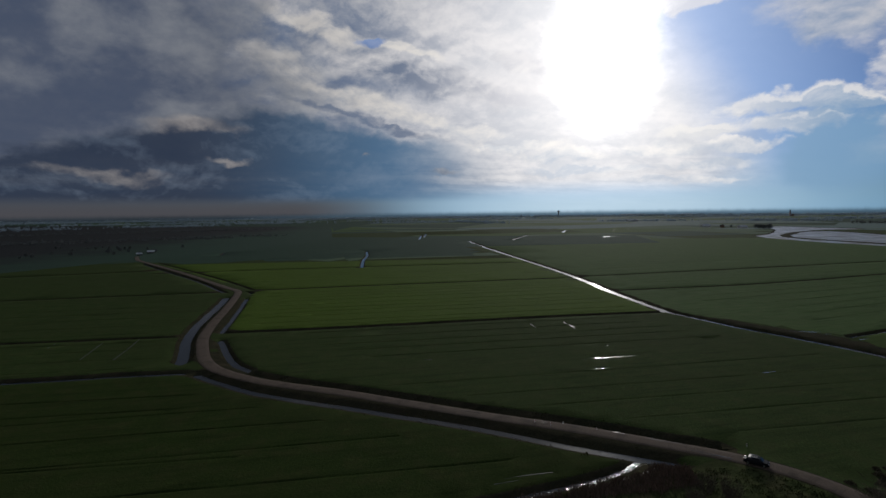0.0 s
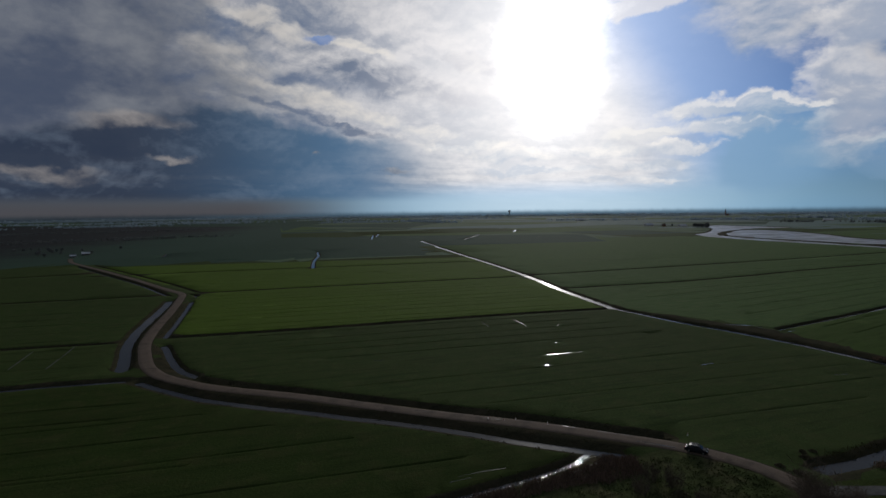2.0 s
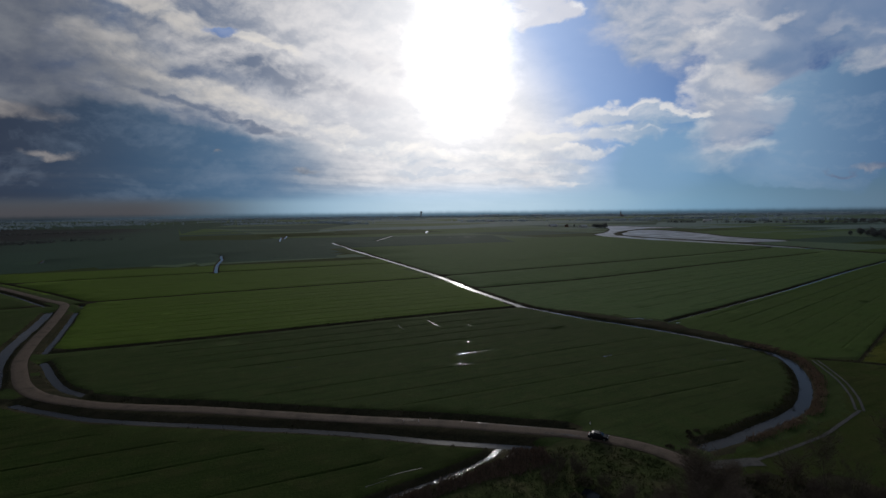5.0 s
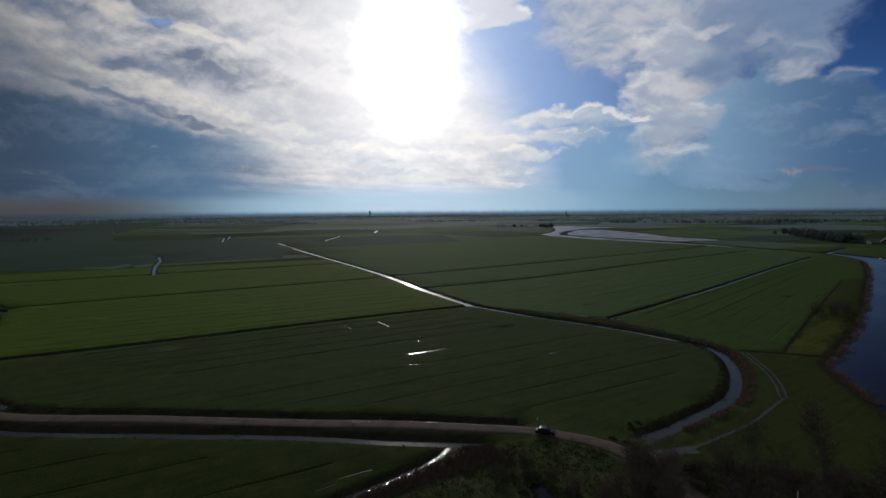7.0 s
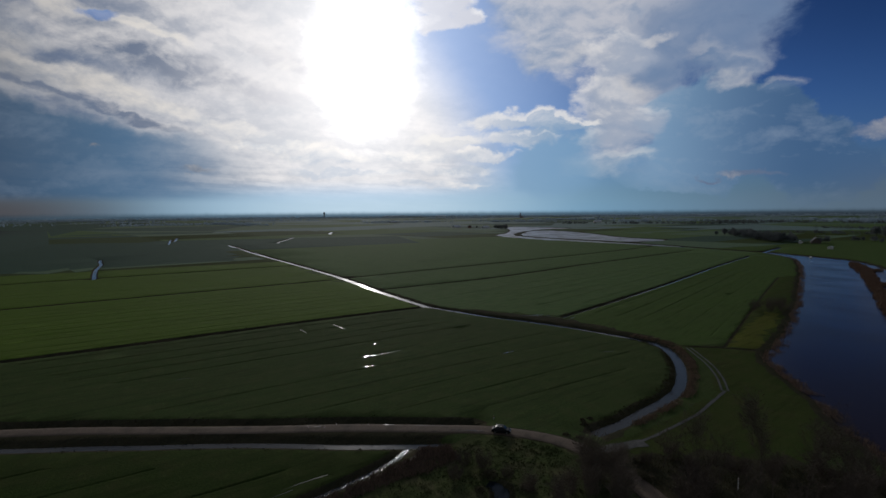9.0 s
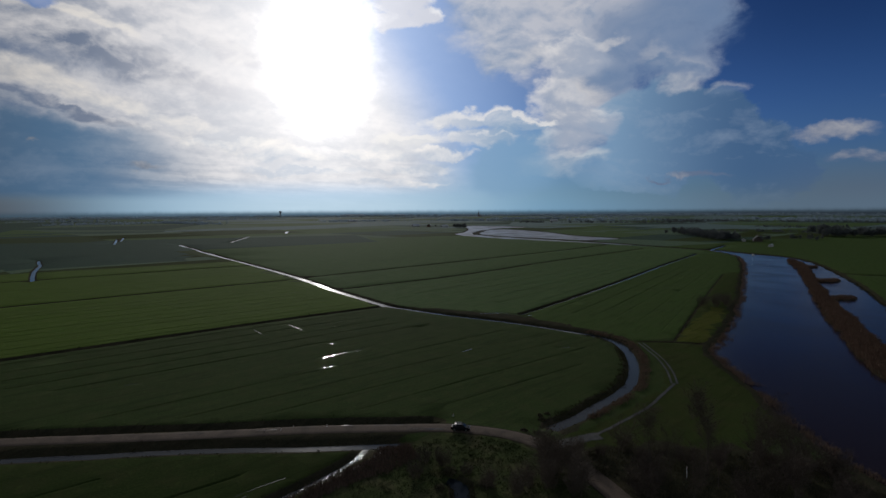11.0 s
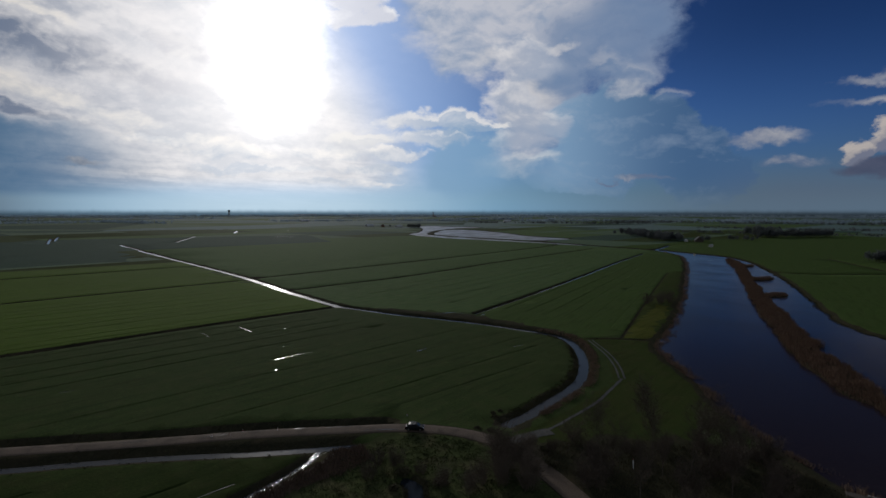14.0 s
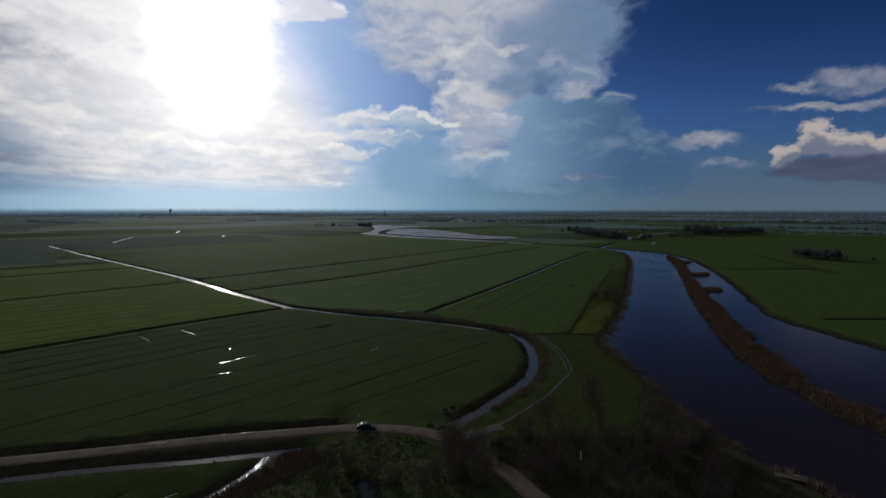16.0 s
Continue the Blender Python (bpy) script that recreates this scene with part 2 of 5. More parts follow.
# dark bank: its top falls away towards the sun
top = k.m("ADD", 7.1, k.m("MULTIPLY", u, -0.185))
top = k.m("SUBTRACT", top, k.m("MULTIPLY", k.m("MAXIMUM", k.m("SUBTRACT", -18, u), 0), 0.40))
bank = k.m("MULTIPLY", k.step(k.m("SUBTRACT", k.m("SUBTRACT", pv, top), k.m("MULTIPLY", k.m("SUBTRACT", n_a, 0.5), 4.0)), 0.8, -1.0), k.step(u, 9, -6))
bank = k.m("MULTIPLY", bank, k.step(v, 0.8, 1.8))
bank_col = k.mix(k.step(u, -27, 3), lin(44, 54, 72), lin(72, 110, 144))
bank_col = k.mix(k.m("MAXIMUM", k.m("MULTIPLY", lit, 0.35), 0), bank_col, lin(130, 146, 166))
c = k.mix(k.m("MULTIPLY", bank, 0.94), c, bank_col)
c = cloud(c, ((-32.5, 4.0, 3.6, 0.5), (-22, 5.3, 1.5, 0.3), (-8, 5.6, 0.5, 0.22), (-24.5, 8.4, 3.2, 0.6), (0, 4.3, 1.4, 0.25)), lin(92, 94, 102), lin(178, 170, 164), 3, 5, 0.7, 0.42, 1.2, 0.8)

# small cumulus in the blue
c = cloud(c, ((65.5, 6.8, 2.5, 0.5), (67.8, 4.7, 2.0, 0.35), (55, 3.3, 2.0, 0.26), (51.5, 2.9, 1.2, 0.18), (77, 10.9, 3.2, 0.8), (72.3, 10.9, 2.0, 0.35), (74.4, 9.1, 4.2, 0.4), (84, 10.4, 4, 1.2)),
          lin(96, 110, 136), lin(168, 167, 170), 2, 14, 0.55, 0.75, 1.2, 0.8)
c = rimmed(c, ((72.6, 5.2, 1.4, 1.1), (74.4, 6.2, 1.5, 1.7), (76.6, 5.6, 1.4, 1.5), (79.5, 5.4, 2.0, 1.3), (84, 6.5, 4, 2.5)), lin(112, 116, 134), lin(180, 172, 167), 0.9, 0.16, 0.92, 1.9)
c = cloud(c, ((75.6, 3.5, 4.6, 1.2), (80, 3.8, 4, 1.4), (86, 3.4, 6, 2.4)), lin(60, 66, 90), lin(92, 94, 114), 3, 6, 0.25, 0.93, 0.5, 0.5)
c = k.mix(k.m("MULTIPLY", k.step(v, 5.5, 1.0, 0, 0.5), k.step(u, 58, 68)), c, lin(86, 98, 117))
c = k.mix(k.step(v, 2.2, 0.2, 0, 0.7), c, haze)

# the sun's aureole behind thin cloud
oval = k.v("LENGTH", k.xyz(k.m("MULTIPLY", su, 1.2), k.m("MULTIPLY", k.m("SUBTRACT", sv, 1.0), 0.75)))
oval = k.m("ADD", oval, k.m("MULTIPLY", k.m("SUBTRACT", veil_tone, 0.5), -5.0))
core = k.step(oval, 8.4, 1.6, 0.0, 0.95)
wide = k.m("MULTIPLY", k.m("EXPONENT", k.m("DIVIDE", oval, -8.0)), 0.62)
c = k.v("ADD", c, k.scale(k.mix(0.5, (1, 1, 1), lin(255, 246, 238)), k.m("ADD", core, wide)))
# distant land painted below the horizon, haze mixed in: pale fields and darker lines of trees
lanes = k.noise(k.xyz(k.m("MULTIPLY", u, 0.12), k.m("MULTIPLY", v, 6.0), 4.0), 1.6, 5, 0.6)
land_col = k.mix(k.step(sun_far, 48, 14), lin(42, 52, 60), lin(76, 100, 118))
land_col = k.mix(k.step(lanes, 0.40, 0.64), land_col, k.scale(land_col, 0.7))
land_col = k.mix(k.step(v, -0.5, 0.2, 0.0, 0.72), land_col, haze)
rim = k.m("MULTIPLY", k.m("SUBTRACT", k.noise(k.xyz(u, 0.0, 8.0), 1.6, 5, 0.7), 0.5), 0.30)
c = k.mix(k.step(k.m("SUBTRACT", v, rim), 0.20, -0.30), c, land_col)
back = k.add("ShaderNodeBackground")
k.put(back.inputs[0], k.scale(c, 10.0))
back.inputs[1].default_value = 0.1
k.tree.links.new(back.outputs[0], k.add("ShaderNodeOutputWorld").inputs[0])

sun = new("sun", bpy.data.lights.new("sun", "SUN"))
sun.data.energy, sun.data.angle, sun.data.color = 1.7, radians(0.6), (1.0, 0.965, 0.92)
az, el = radians(SUN_AZ), radians(SUN_EL)
sun.matrix_world = look((math.sin(az) * 300, math.cos(az) * 300, 300 * math.tan(el)), (0, 0, 0))

# ---- materials ----


def material(name, rough=0.8, spec=0.3, metal=0.0):
    mat = bpy.data.materials.new(name)
    mat.use_nodes = True
    n = Nodes(mat.node_tree)
    bsdf = mat.node_tree.nodes["Principled BSDF"]
    bsdf.inputs["Roughness"].default_value = rough
    bsdf.inputs["Specular IOR Level"].default_value = spec
    bsdf.inputs["Metallic"].default_value = metal
    return mat, n, bsdf


def place(n):
    return n.add("ShaderNodeNewGeometry").outputs["Position"]


def bump(n, bsdf, height, strength, distance):
    b = n.add("ShaderNodeBump")
    n.put(b.inputs["Height"], height)
    b.inputs["Strength"].default_value = strength
    b.inputs["Distance"].default_value = distance
    n.put(bsdf.inputs["Normal"], b.outputs[0])


def turf(name, dark, light, worn, rough=1.0, spec=0.004, comb=0.0, other=None, rows_at=13.0):
    """Grass: tufts, mowing bands, blotches of wear; other: colour it fades to towards the east."""
    mat, n, bsdf = material(name, rough, spec)
    p = place(n)
    fine_n = n.noise(p, 1.7, 5, 0.65)
    mid = n.noise(p, 0.16, 4, 0.6)
    wide_n = n.noise(n.v("MULTIPLY", p, (0.4, 1, 1)), 0.028, 4, 0.55)
    col = n.mix(n.step(fine_n, 0.3, 0.72), dark, light)
    col = n.mix(n.m("MULTIPLY", n.step(mid, 0.42, 0.7), 0.6), col, worn)
    col = n.mix(n.step(wide_n, 0.35, 0.68, 0.0, 0.5), col, n.mix(0.5, worn, dark))
    ca, sa = math.cos(radians(rows_at)), math.sin(radians(rows_at))
    gx, gy, _ = n.split(p)
    lanes_n = n.xyz(n.m("MULTIPLY", n.m("ADD", n.m("MULTIPLY", gx, ca), n.m("MULTIPLY", gy, sa)), 0.05),
                    n.m("MULTIPLY", n.m("SUBTRACT", n.m("MULTIPLY", gy, ca), n.m("MULTIPLY", gx, sa)), 0.42))
    drill = n.noise(lanes_n, 1.0, 5, 0.62)
    tuft = n.noise(p, 0.55, 3, 0.6)
    col = n.mix(n.step(drill, 0.48, 0.70, 0.0, 0.48), col, tuple(0.62 * q for q in dark))
    col = n.mix(n.m("MULTIPLY", n.step(tuft, 0.56, 0.72, 0.0, 0.5), n.step(mid, 0.38, 0.6)), col, tuple(1.35 * q for q in light))
    if comb:
        x, y, _ = n.split(p)
        rows_n = n.m("SINE", n.m("MULTIPLY", n.m("ADD", y, n.m("ADD", n.m("MULTIPLY", x, -0.19), n.m("MULTIPLY", mid, 2.0))), comb))
        col = n.mix(n.step(rows_n, 0.1, 1.0, 0.0, 0.16), col, dark)
    # soft eastern edge of the painted cloud shadow
    if other:
        x, _, _ = n.split(p)
        far_n = n.noise(p, 0.006, 5, 0.6)
        col = n.mix(n.step(n.m("ADD", n.m("MULTIPLY", x, 0.001), n.m("MULTIPLY", n.m("SUBTRACT", far_n, 0.5), 0.5)), -0.62, -0.36), col, other)
    n.put(bsdf.inputs["Base Color"], col)
    bump(n, bsdf, n.m("ADD", fine_n, n.m("MULTIPLY", mid, 0.9)), 0.8, 0.16)
    return mat


MEADOW = turf("meadow_grass", (0.024, 0.039, 0.012), (0.042, 0.065, 0.0175), (0.047, 0.055, 0.020), spec=0.009, comb=1.1)
# lush fields between cloud shadows, their sunlight painted in as brighter green
SUNGRASS = turf("sunlit_lush_grass", (0.046, 0.080, 0.010), (0.079, 0.126, 0.016), (0.072, 0.098, 0.019), spec=0.011, comb=1.6)
STUBBLE = turf("brownish_grass", (0.046, 0.082, 0.028), (0.074, 0.118, 0.038), (0.080, 0.104, 0.042), spec=0.009, comb=0.9, rows_at=18.0)
# outer parcels, paler because distance haze is put into their colour
PASTURE = turf("haze_paled_pasture", (0.054, 0.092, 0.052), (0.083, 0.128, 0.070), (0.085, 0.112, 0.070), spec=0.014)
# darker, bluer grass: the shadow of the clouds painted as colour
SHADEGRASS = turf("cloud_shaded_grass", (0.026, 0.050, 0.036), (0.042, 0.074, 0.050), (0.044, 0.066, 0.046), spec=0.010)
BANK = turf("rough_bank_grass", (0.020, 0.021, 0.013), (0.042, 0.041, 0.023), (0.054, 0.043, 0.027))
# beyond 1500 m: bluish aerial haze painted into the grass colour
FARGRASS = turf("far_hazed_pasture", (0.074, 0.120, 0.112), (0.102, 0.150, 0.136), (0.096, 0.136, 0.128), spec=0.022)
OLIVE = turf("olive_rough_grass", (0.046, 0.055, 0.011), (0.076, 0.084, 0.018), (0.074, 0.070, 0.022))
RIVERSIDE = turf("riverside_grass", (0.034, 0.060, 0.015), (0.056, 0.091, 0.022), (0.056, 0.072, 0.024), spec=0.008, comb=1.0, rows_at=26.0)
# reedland with a cloud shadow put into its dark colour, fading out eastwards
SHADEDREED = turf("cloud_shaded_reedland", (0.018, 0.021, 0.022), (0.030, 0.034, 0.034), (0.030, 0.028, 0.028), spec=0.014, other=(0.034, 0.060, 0.043))
DIKE = turf("dike_grass", (0.024, 0.036, 0.010), (0.042, 0.060, 0.016), (0.050, 0.048, 0.020))
WASTE = turf("waste_corner_growth", (0.028, 0.040, 0.015), (0.064, 0.082, 0.028), (0.096, 0.080, 0.046))
# near left parcel: olive meadow about a quarter darker, shading put into its colour
DIMGRASS = turf("shaded_olive_grass", (0.018, 0.030, 0.008), (0.032, 0.050, 0.012), (0.040, 0.043, 0.016), spec=0.007, comb=0.8)


def wet(name, rough, ripple, tint=(0.012, 0.017, 0.022)):
    mat, n, bsdf = material(name, rough, 0.5)
    p = place(n)
    bsdf.inputs["Base Color"].default_value = (*tint, 1)
    bsdf.inputs["IOR"].default_value = 1.33
    w = n.m("ADD", n.noise(p, 2.2, 3, 0.5), n.m("MULTIPLY", n.noise(p, 0.45, 3, 0.5), 1.3))
    bump(n, bsdf, w, ripple, 0.12)
    gust = n.noise(n.v("MULTIPLY", p, (1, 0.35, 1)), 0.06, 3, 0.5)
    n.put(bsdf.inputs["Roughness"], n.step(gust, 0.35, 0.7, rough, rough * 1.8))
    return mat


WATER = wet("ditch_water", 0.10, 0.12)
RIVER = wet("river_water", 0.12, 0.16, (0.020, 0.014, 0.014))
RIVER.node_tree.nodes["Principled BSDF"].inputs["Specular IOR Level"].default_value = 0.078
LAKE = wet("lake_water", 0.32, 0.5, (0.05, 0.05, 0.055))
CALM = wet("sheltered_ditch_water", 0.09, 0.07)
for m_ in (WATER, CALM):
    m_.node_tree.nodes["Principled BSDF"].inputs["Specular IOR Level"].default_value = 0.11 if m_ is WATER else 0.075
PUDDLE = wet("puddle_water", 0.14, 0.06)
PUDDLE.node_tree.nodes["Principled BSDF"].inputs["Specular IOR Level"].default_value = 0.38
RIPPLED = wet("wind_rippled_water", 0.08, 1.0)
RIPPLED.node_tree.nodes["Principled BSDF"].inputs["Specular IOR Level"].default_value = 0.2

ROADMAT, n_, b_ = material("worn_lane_surface", 0.9, 0.03)
p_ = place(n_)
col_ = n_.mix(n_.step(n_.noise(p_, 3.5, 6, 0.7), 0.3, 0.7), (0.062, 0.047, 0.037), (0.136, 0.106, 0.082))
col_ = n_.mix(n_.step(n_.noise(p_, 0.22, 4, 0.6), 0.45, 0.7, 0, 0.6), col_, (0.040, 0.033, 0.027))
n_.put(b_.inputs["Base Color"], col_)
bump(n_, b_, n_.noise(p_, 6, 4, 0.6), 0.35, 0.03)

# ---- plan of the polder, metres ----
WATER_Z = -0.75
ROAD = [(-372, 642), (-345, 596), (-328, 574), (-252, 486), (-195, 417.5), (-149, 360), (-134, 342), (-127.5, 324), (-114.5, 276), (-108.2, 250),
        (-102.4, 228), (-96.8, 210), (-91, 196.6), (-83.2, 180.8), (-76, 170.5), (-69, 164), (-57, 156), (-47, 151.3), (-29.4, 144.4), (-13, 136.8),
        (1.8, 129.8), (15.2, 123.9), (27.6, 118.7), (38.8, 113.2), (48.8, 107.9), (58, 102.8), (64.8, 97), (69.2, 91.3), (71.8, 83.5), (71.8, 73),
        (70, 63), (66.5, 50), (61, 30), (52, -10)]
LEFT_BANK = [(604, 408), (575, 365), (552, 338), (499.7, 300.6), (418.5, 249.7), (335.5, 201.3), (289, 174), (224.5, 138.6), (189.7, 122), (176, 115.5),
             (158.8, 96.1), (142.3, 76.7), (129, 61.6), (122.4, 51.5), (117.6, 43.5), (114.8, 37), (112, 30), (104, 10), (92, -30)]
RIGHT_BANK = [(613, 404), (600, 360), (592, 325), (580, 296), (537.3, 254.4), (452.6, 194.8), (391, 156.3), (334.7, 123.7), (296.4, 102.4), (277.7, 90),
              (267.4, 79.4), (260.4, 66.9), (251.9, 55.2), (245.5, 45.2), (238.8, 36), (228, 5), (215, -40)]
ISLE_LEFT = [(556, 289), (520, 267), (472.4, 236.4), (395.6, 193), (341, 162.2), (276.3, 124.8), (245, 105.3), (212.2, 85.3), (196, 72.9), (184, 62.5),
             (171, 52.2), (164.4, 44.7), (158, 37.9), (154.5, 31.5), (149.9, 22), (143, 0), (138, -30)]
ISLE_RIGHT = [(548, 275), (505, 246), (436, 206.5), (348.2, 156.4), (292.8, 121.9), (254.2, 97.9), (225.6, 80.2), (205.3, 65.3), (194.6, 56.8), (180, 48.2),
              (171.8, 41.2), (166.3, 34), (162.2, 25), (154, 0), (150, -32)]
LAKE_A = [(577, 976), (640, 1037), (762, 1211), (920, 1468), (955, 1372), (977, 1231), (855, 1201), (725, 1099), (625, 979), (593, 909),
          (589, 811), (597, 743), (606, 640), (613, 560), (608, 515), (600, 515), (588, 600), (570, 690), (556, 765), (552, 878)]
LAKE_B = [(660, 1000), (795, 1142), (830, 1110), (812, 1000), (785, 900), (740, 800), (726, 720), (723, 656), (640, 645), (622, 690), (612, 757), (604, 850), (612, 920)]

# ditches and canals: name, line, half width of the water, run of each bank, bed below the water
LINES = [
    ("canal", [(58, 762), (61, 728.7), (98, 424), (104.3, 318), (110.2, 258.5)], 2.2, 1.5, 0.6),
    ("canal", [(154.6, 158), (156.8, 148), (155.6, 140), (146.5, 126.5), (134.4, 114),
               (127.7, 108.4), (120.5, 103.8), (111, 99.6), (99.7, 96.1), (90.3, 93.5), (81, 91.6)], 1.6, 1.8, 0.6),
    ("ditch", [(-310, 546), (-294, 526), (-228, 448), (-185, 397), (-140, 337)], 0.9, 1.0, 0.4),
    ("ditch", [(-131.5, 318), (-123.6, 287), (-117.2, 258.5), (-110.9, 233), (-105.2, 214.7), (-98, 196.6), (-90, 178)], 1.95, 1.4, 0.5),
    ("ditch", [(-127.5, 341), (-123, 337), (-121, 331)], 1.0, 0.9, 0.4),
    ("ditch", [(-117.5, 314), (-103.5, 259), (-94.6, 222.5)], 1.05, 1.0, 0.4),
    ("ditch", [(-89.3, 209), (-80.3, 191.8), (-74.1, 180.4), (-69.4, 174), (-63.5, 168)], 1.2, 1.2, 0.4),
    ("ditch", [(-300, 556), (-233, 479), (-164.6, 398.6), (-126.8, 350)], 0.35, 1.2, 0.3),
    ("ditch", [(-78, 163.5), (-64.8, 153.9), (-53.7, 146.6), (-44.5, 142.3), (-27.8, 135.6), (-12.3, 128.9), (1.7, 123), (14.4, 116.8), (25.8, 110.8), (36.3, 105.8), (46, 101.2)], 1.15, 2.2, 0.5),
    ("ditch", [(39.2, 103.6), (35.3, 99.9), (31.4, 97.7), (27.7, 96), (21.8, 93.6), (14, 90.6), (-4, 84), (-40, 70)], 0.65, 1.4, 0.4),
    ("ditch", [(-240, 142), (-134.7, 157.6), (-119.5, 160), (-104, 163), (-84, 165.4)], 0.9, 2.2, 0.4),
    ("ditch", [(-61, 164.5), (-45, 156), (-27.5, 148.9), (-11, 141.4), (3.6, 134.4), (17, 128.4), (29.4, 123.3), (40.6, 117.8), (50.5, 112.6), (58, 108.3)], 0.45, 2.0, 0.6),
    ("ditch", [(-93.4, 222), (-45.8, 229), (3.8, 239), (57.8, 249.5), (107.5, 257)], 0.5, 2.0, 0.5),
    ("ditch", [(-124, 345.5), (-33.3, 366), (91, 392)], 0.5, 1.5, 0.3),
    ("ditch", [(-247, 452), (-192, 466), (-70.6, 490.3), (92.4, 520)], 0.4, 1.4, 0.3),
    ("ditch", [(-98.5, 690), (-96.5, 668), (-89.5, 625), (-87.5, 595), (-85, 562), (-79, 515), (-75, 488)], 1.4, 1.2, 0.4),
    ("ditch", [(-460, 270), (-264, 312.6), (-143.8, 338.5)], 0.4, 1.3, 0.3),
    ("ditch", [(-300, 189), (-175, 206), (-112, 215)], 0.4, 1.3, 0.3),
    ("ditch", [(-460, 396), (-365, 434), (-262, 474)], 0.4, 1.3, 0.3),
    ("ditch", [(105.5, 326.8), (211.6, 350), (333.8, 394), (560, 466)], 0.45, 1.5, 0.3),
    ("ditch", [(102, 398), (242, 438), (405, 485), (575, 543)], 0.45, 1.5, 0.3),
    ("ditch", [(157, 202.5), (168, 207), (217, 228), (294, 263), (428, 327), (546, 380)], 0.65, 1.4, 0.3),
    ("ditch", [(174.7, 129.8), (234.8, 163.5), (325, 213.4), (389, 248)], 0.2, 0.45, 0.05),
    ("ditch", [(606, 520), (604, 467), (603.5, 418), (606, 402)], 5.0, 2.0, 0.7),
    ("ditch", [(606, 405), (612, 408), (660, 428), (700, 446)], 2.2, 1.5, 0.4),
    ("ditch", [(44, 905), (48, 860), (51, 832)], 2.6, 1.2, 0.4),
    ("ditch", [(53, 822), (57, 785), (59.5, 752)], 1.7, 1.2, 0.4),
    ("ditch", [(124, 938), (184, 1128)], 2.4, 1.2, 0.4),
]


LINES += [
    ("ditch", [(-43.6, 976), (-47, 1150)], 1.7, 1.2, 0.4),
    ("ditch", [(-38.3, 1063), (-38, 1225)], 1.7, 1.2, 0.4),
    ("ditch", [(280, 1236), (316, 1363)], 3.0, 1.2, 0.4),
    ("ditch", [(-274, 651), (-289, 699)], 0.8, 1.0, 0.4),
    ("ditch", [(473, 205), (469, 188), (498, 163), (529, 139.5)], 0.4, 1.3, 0.3),
    ("ditch", [(646, 230), (600, 193), (515, 124)], 0.4, 1.3, 0.3),
    ("ditch", [(625, 156), (680, 80), (760, -40)], 0.4, 1.6, 0.3),
    ("ditch", [(289, 71.5), (317, 49), (380, 0)], 0.5, 1.8, 0.3),
    ("ditch", [(1240, 520), (1290, 462), (1420, 280)], 0.5, 1.8, 0.3),
    ("ditch", [(163, 136), (173, 128.5), (180, 122)], 0.2, 0.9, 0.2),
    ("canal", [(110.2, 258.5), (118.5, 239), (125.6, 221.5), (139.8, 196), (150.6, 170.5), (154.6, 158)], 2.0, 1.6, 0.6),
    ("ditch", [(65.6, 726.6), (74.9, 634.9), (79.9, 563.1)], 0.7, 0.8, 0.3),
    ("pond", [(47.8, 82.5), (48.2, 79.5), (46.5, 76.5), (45, 73)], 1.4, 1.0, 0.4),
]
# shallow wet hollows: line, half width
HOLLOWS = [
    ([(38.2, 234.2), (38.9, 229), (39.7, 222.5)], 0.12), ([(53.6, 238), (54.6, 231), (55.9, 223.4)], 0.1), ([(59.5, 192.8), (60.2, 193)], 0.10),
    ([(51.4, 176.5), (53.0, 176.8)], 0.13), ([(53.8, 177.0), (55.8, 177.4)], 0.08), ([(56.6, 177.5), (58.0, 177.8)], 0.06), ([(59.0, 178), (61, 178.4)], 0.04), ([(62, 178.5), (65.7, 179.2)], 0.03),
    ([(47.9, 164.8), (48.6, 164.7)], 0.01), ([(49.8, 164.5), (50.3, 164.4)], 0.0), ([(11, 199.4), (12.4, 199.6)], 0.1), ([(130.1, 144.2), (134.8, 144)], 0.1), ([(301, 1009), (318, 1005)], 2.4),
    ([(322, 1003), (350, 997)], 1.2), ([(262, 985), (285, 982)], 1.0), ([(436, 1355), (443, 1362)], 3.0), ([(490, 1414), (499, 1420)], 4.0), ([(11, 96.2), (16, 97.6), (20.5, 98.4)], 0.14),
    ([(9, 94.2), (13.5, 95.6)], 0.1), ([(97, 158.5), (102, 160)], 0.4), ([(-8, 177), (-4.5, 177.6)], 0.4), ([(141, 213.5), (147, 211.6), (152, 210.5)], 0.5), ([(69.4, 222), (70, 222.2)], 0.08), ([(144, 214), (146, 212.5)], 0.15), ([(148, 211), (150, 209.5)], 0.15), ([(151, 208), (153, 206.5)], 0.15), ([(157.5, 197.8), (161.5, 198.8)], 0.5),
]
TRACK = [(161.3, 134.4), (155.4, 125), (149.1, 115.7), (140.5, 105.6), (131.5, 97), (122.1, 93.2), (110, 88.4), (99.4, 85.7), (86, 82.9), (79, 83.2), (74.5, 83)]


def parallel(a, b, count, near=0.0, far=1.0, cut=(0.03, 0.97)):
    """Evenly spread furrow lines between two straight edges a and b."""
    out = []
    for i in range(count):
        f = near + (far - near) * (i + 0.5) / count + random.uniform(-0.02, 0.02)
        p = [Vector(s).lerp(Vector(e), f) for s, e in zip(a, b)]
        c0, c1 = cut[0] + random.uniform(0, 0.05), cut[1] - random.uniform(0, 0.06)
        out.append([tuple(p[0].lerp(p[1], c0)), tuple(p[0].lerp(p[1], c1))])
    return out


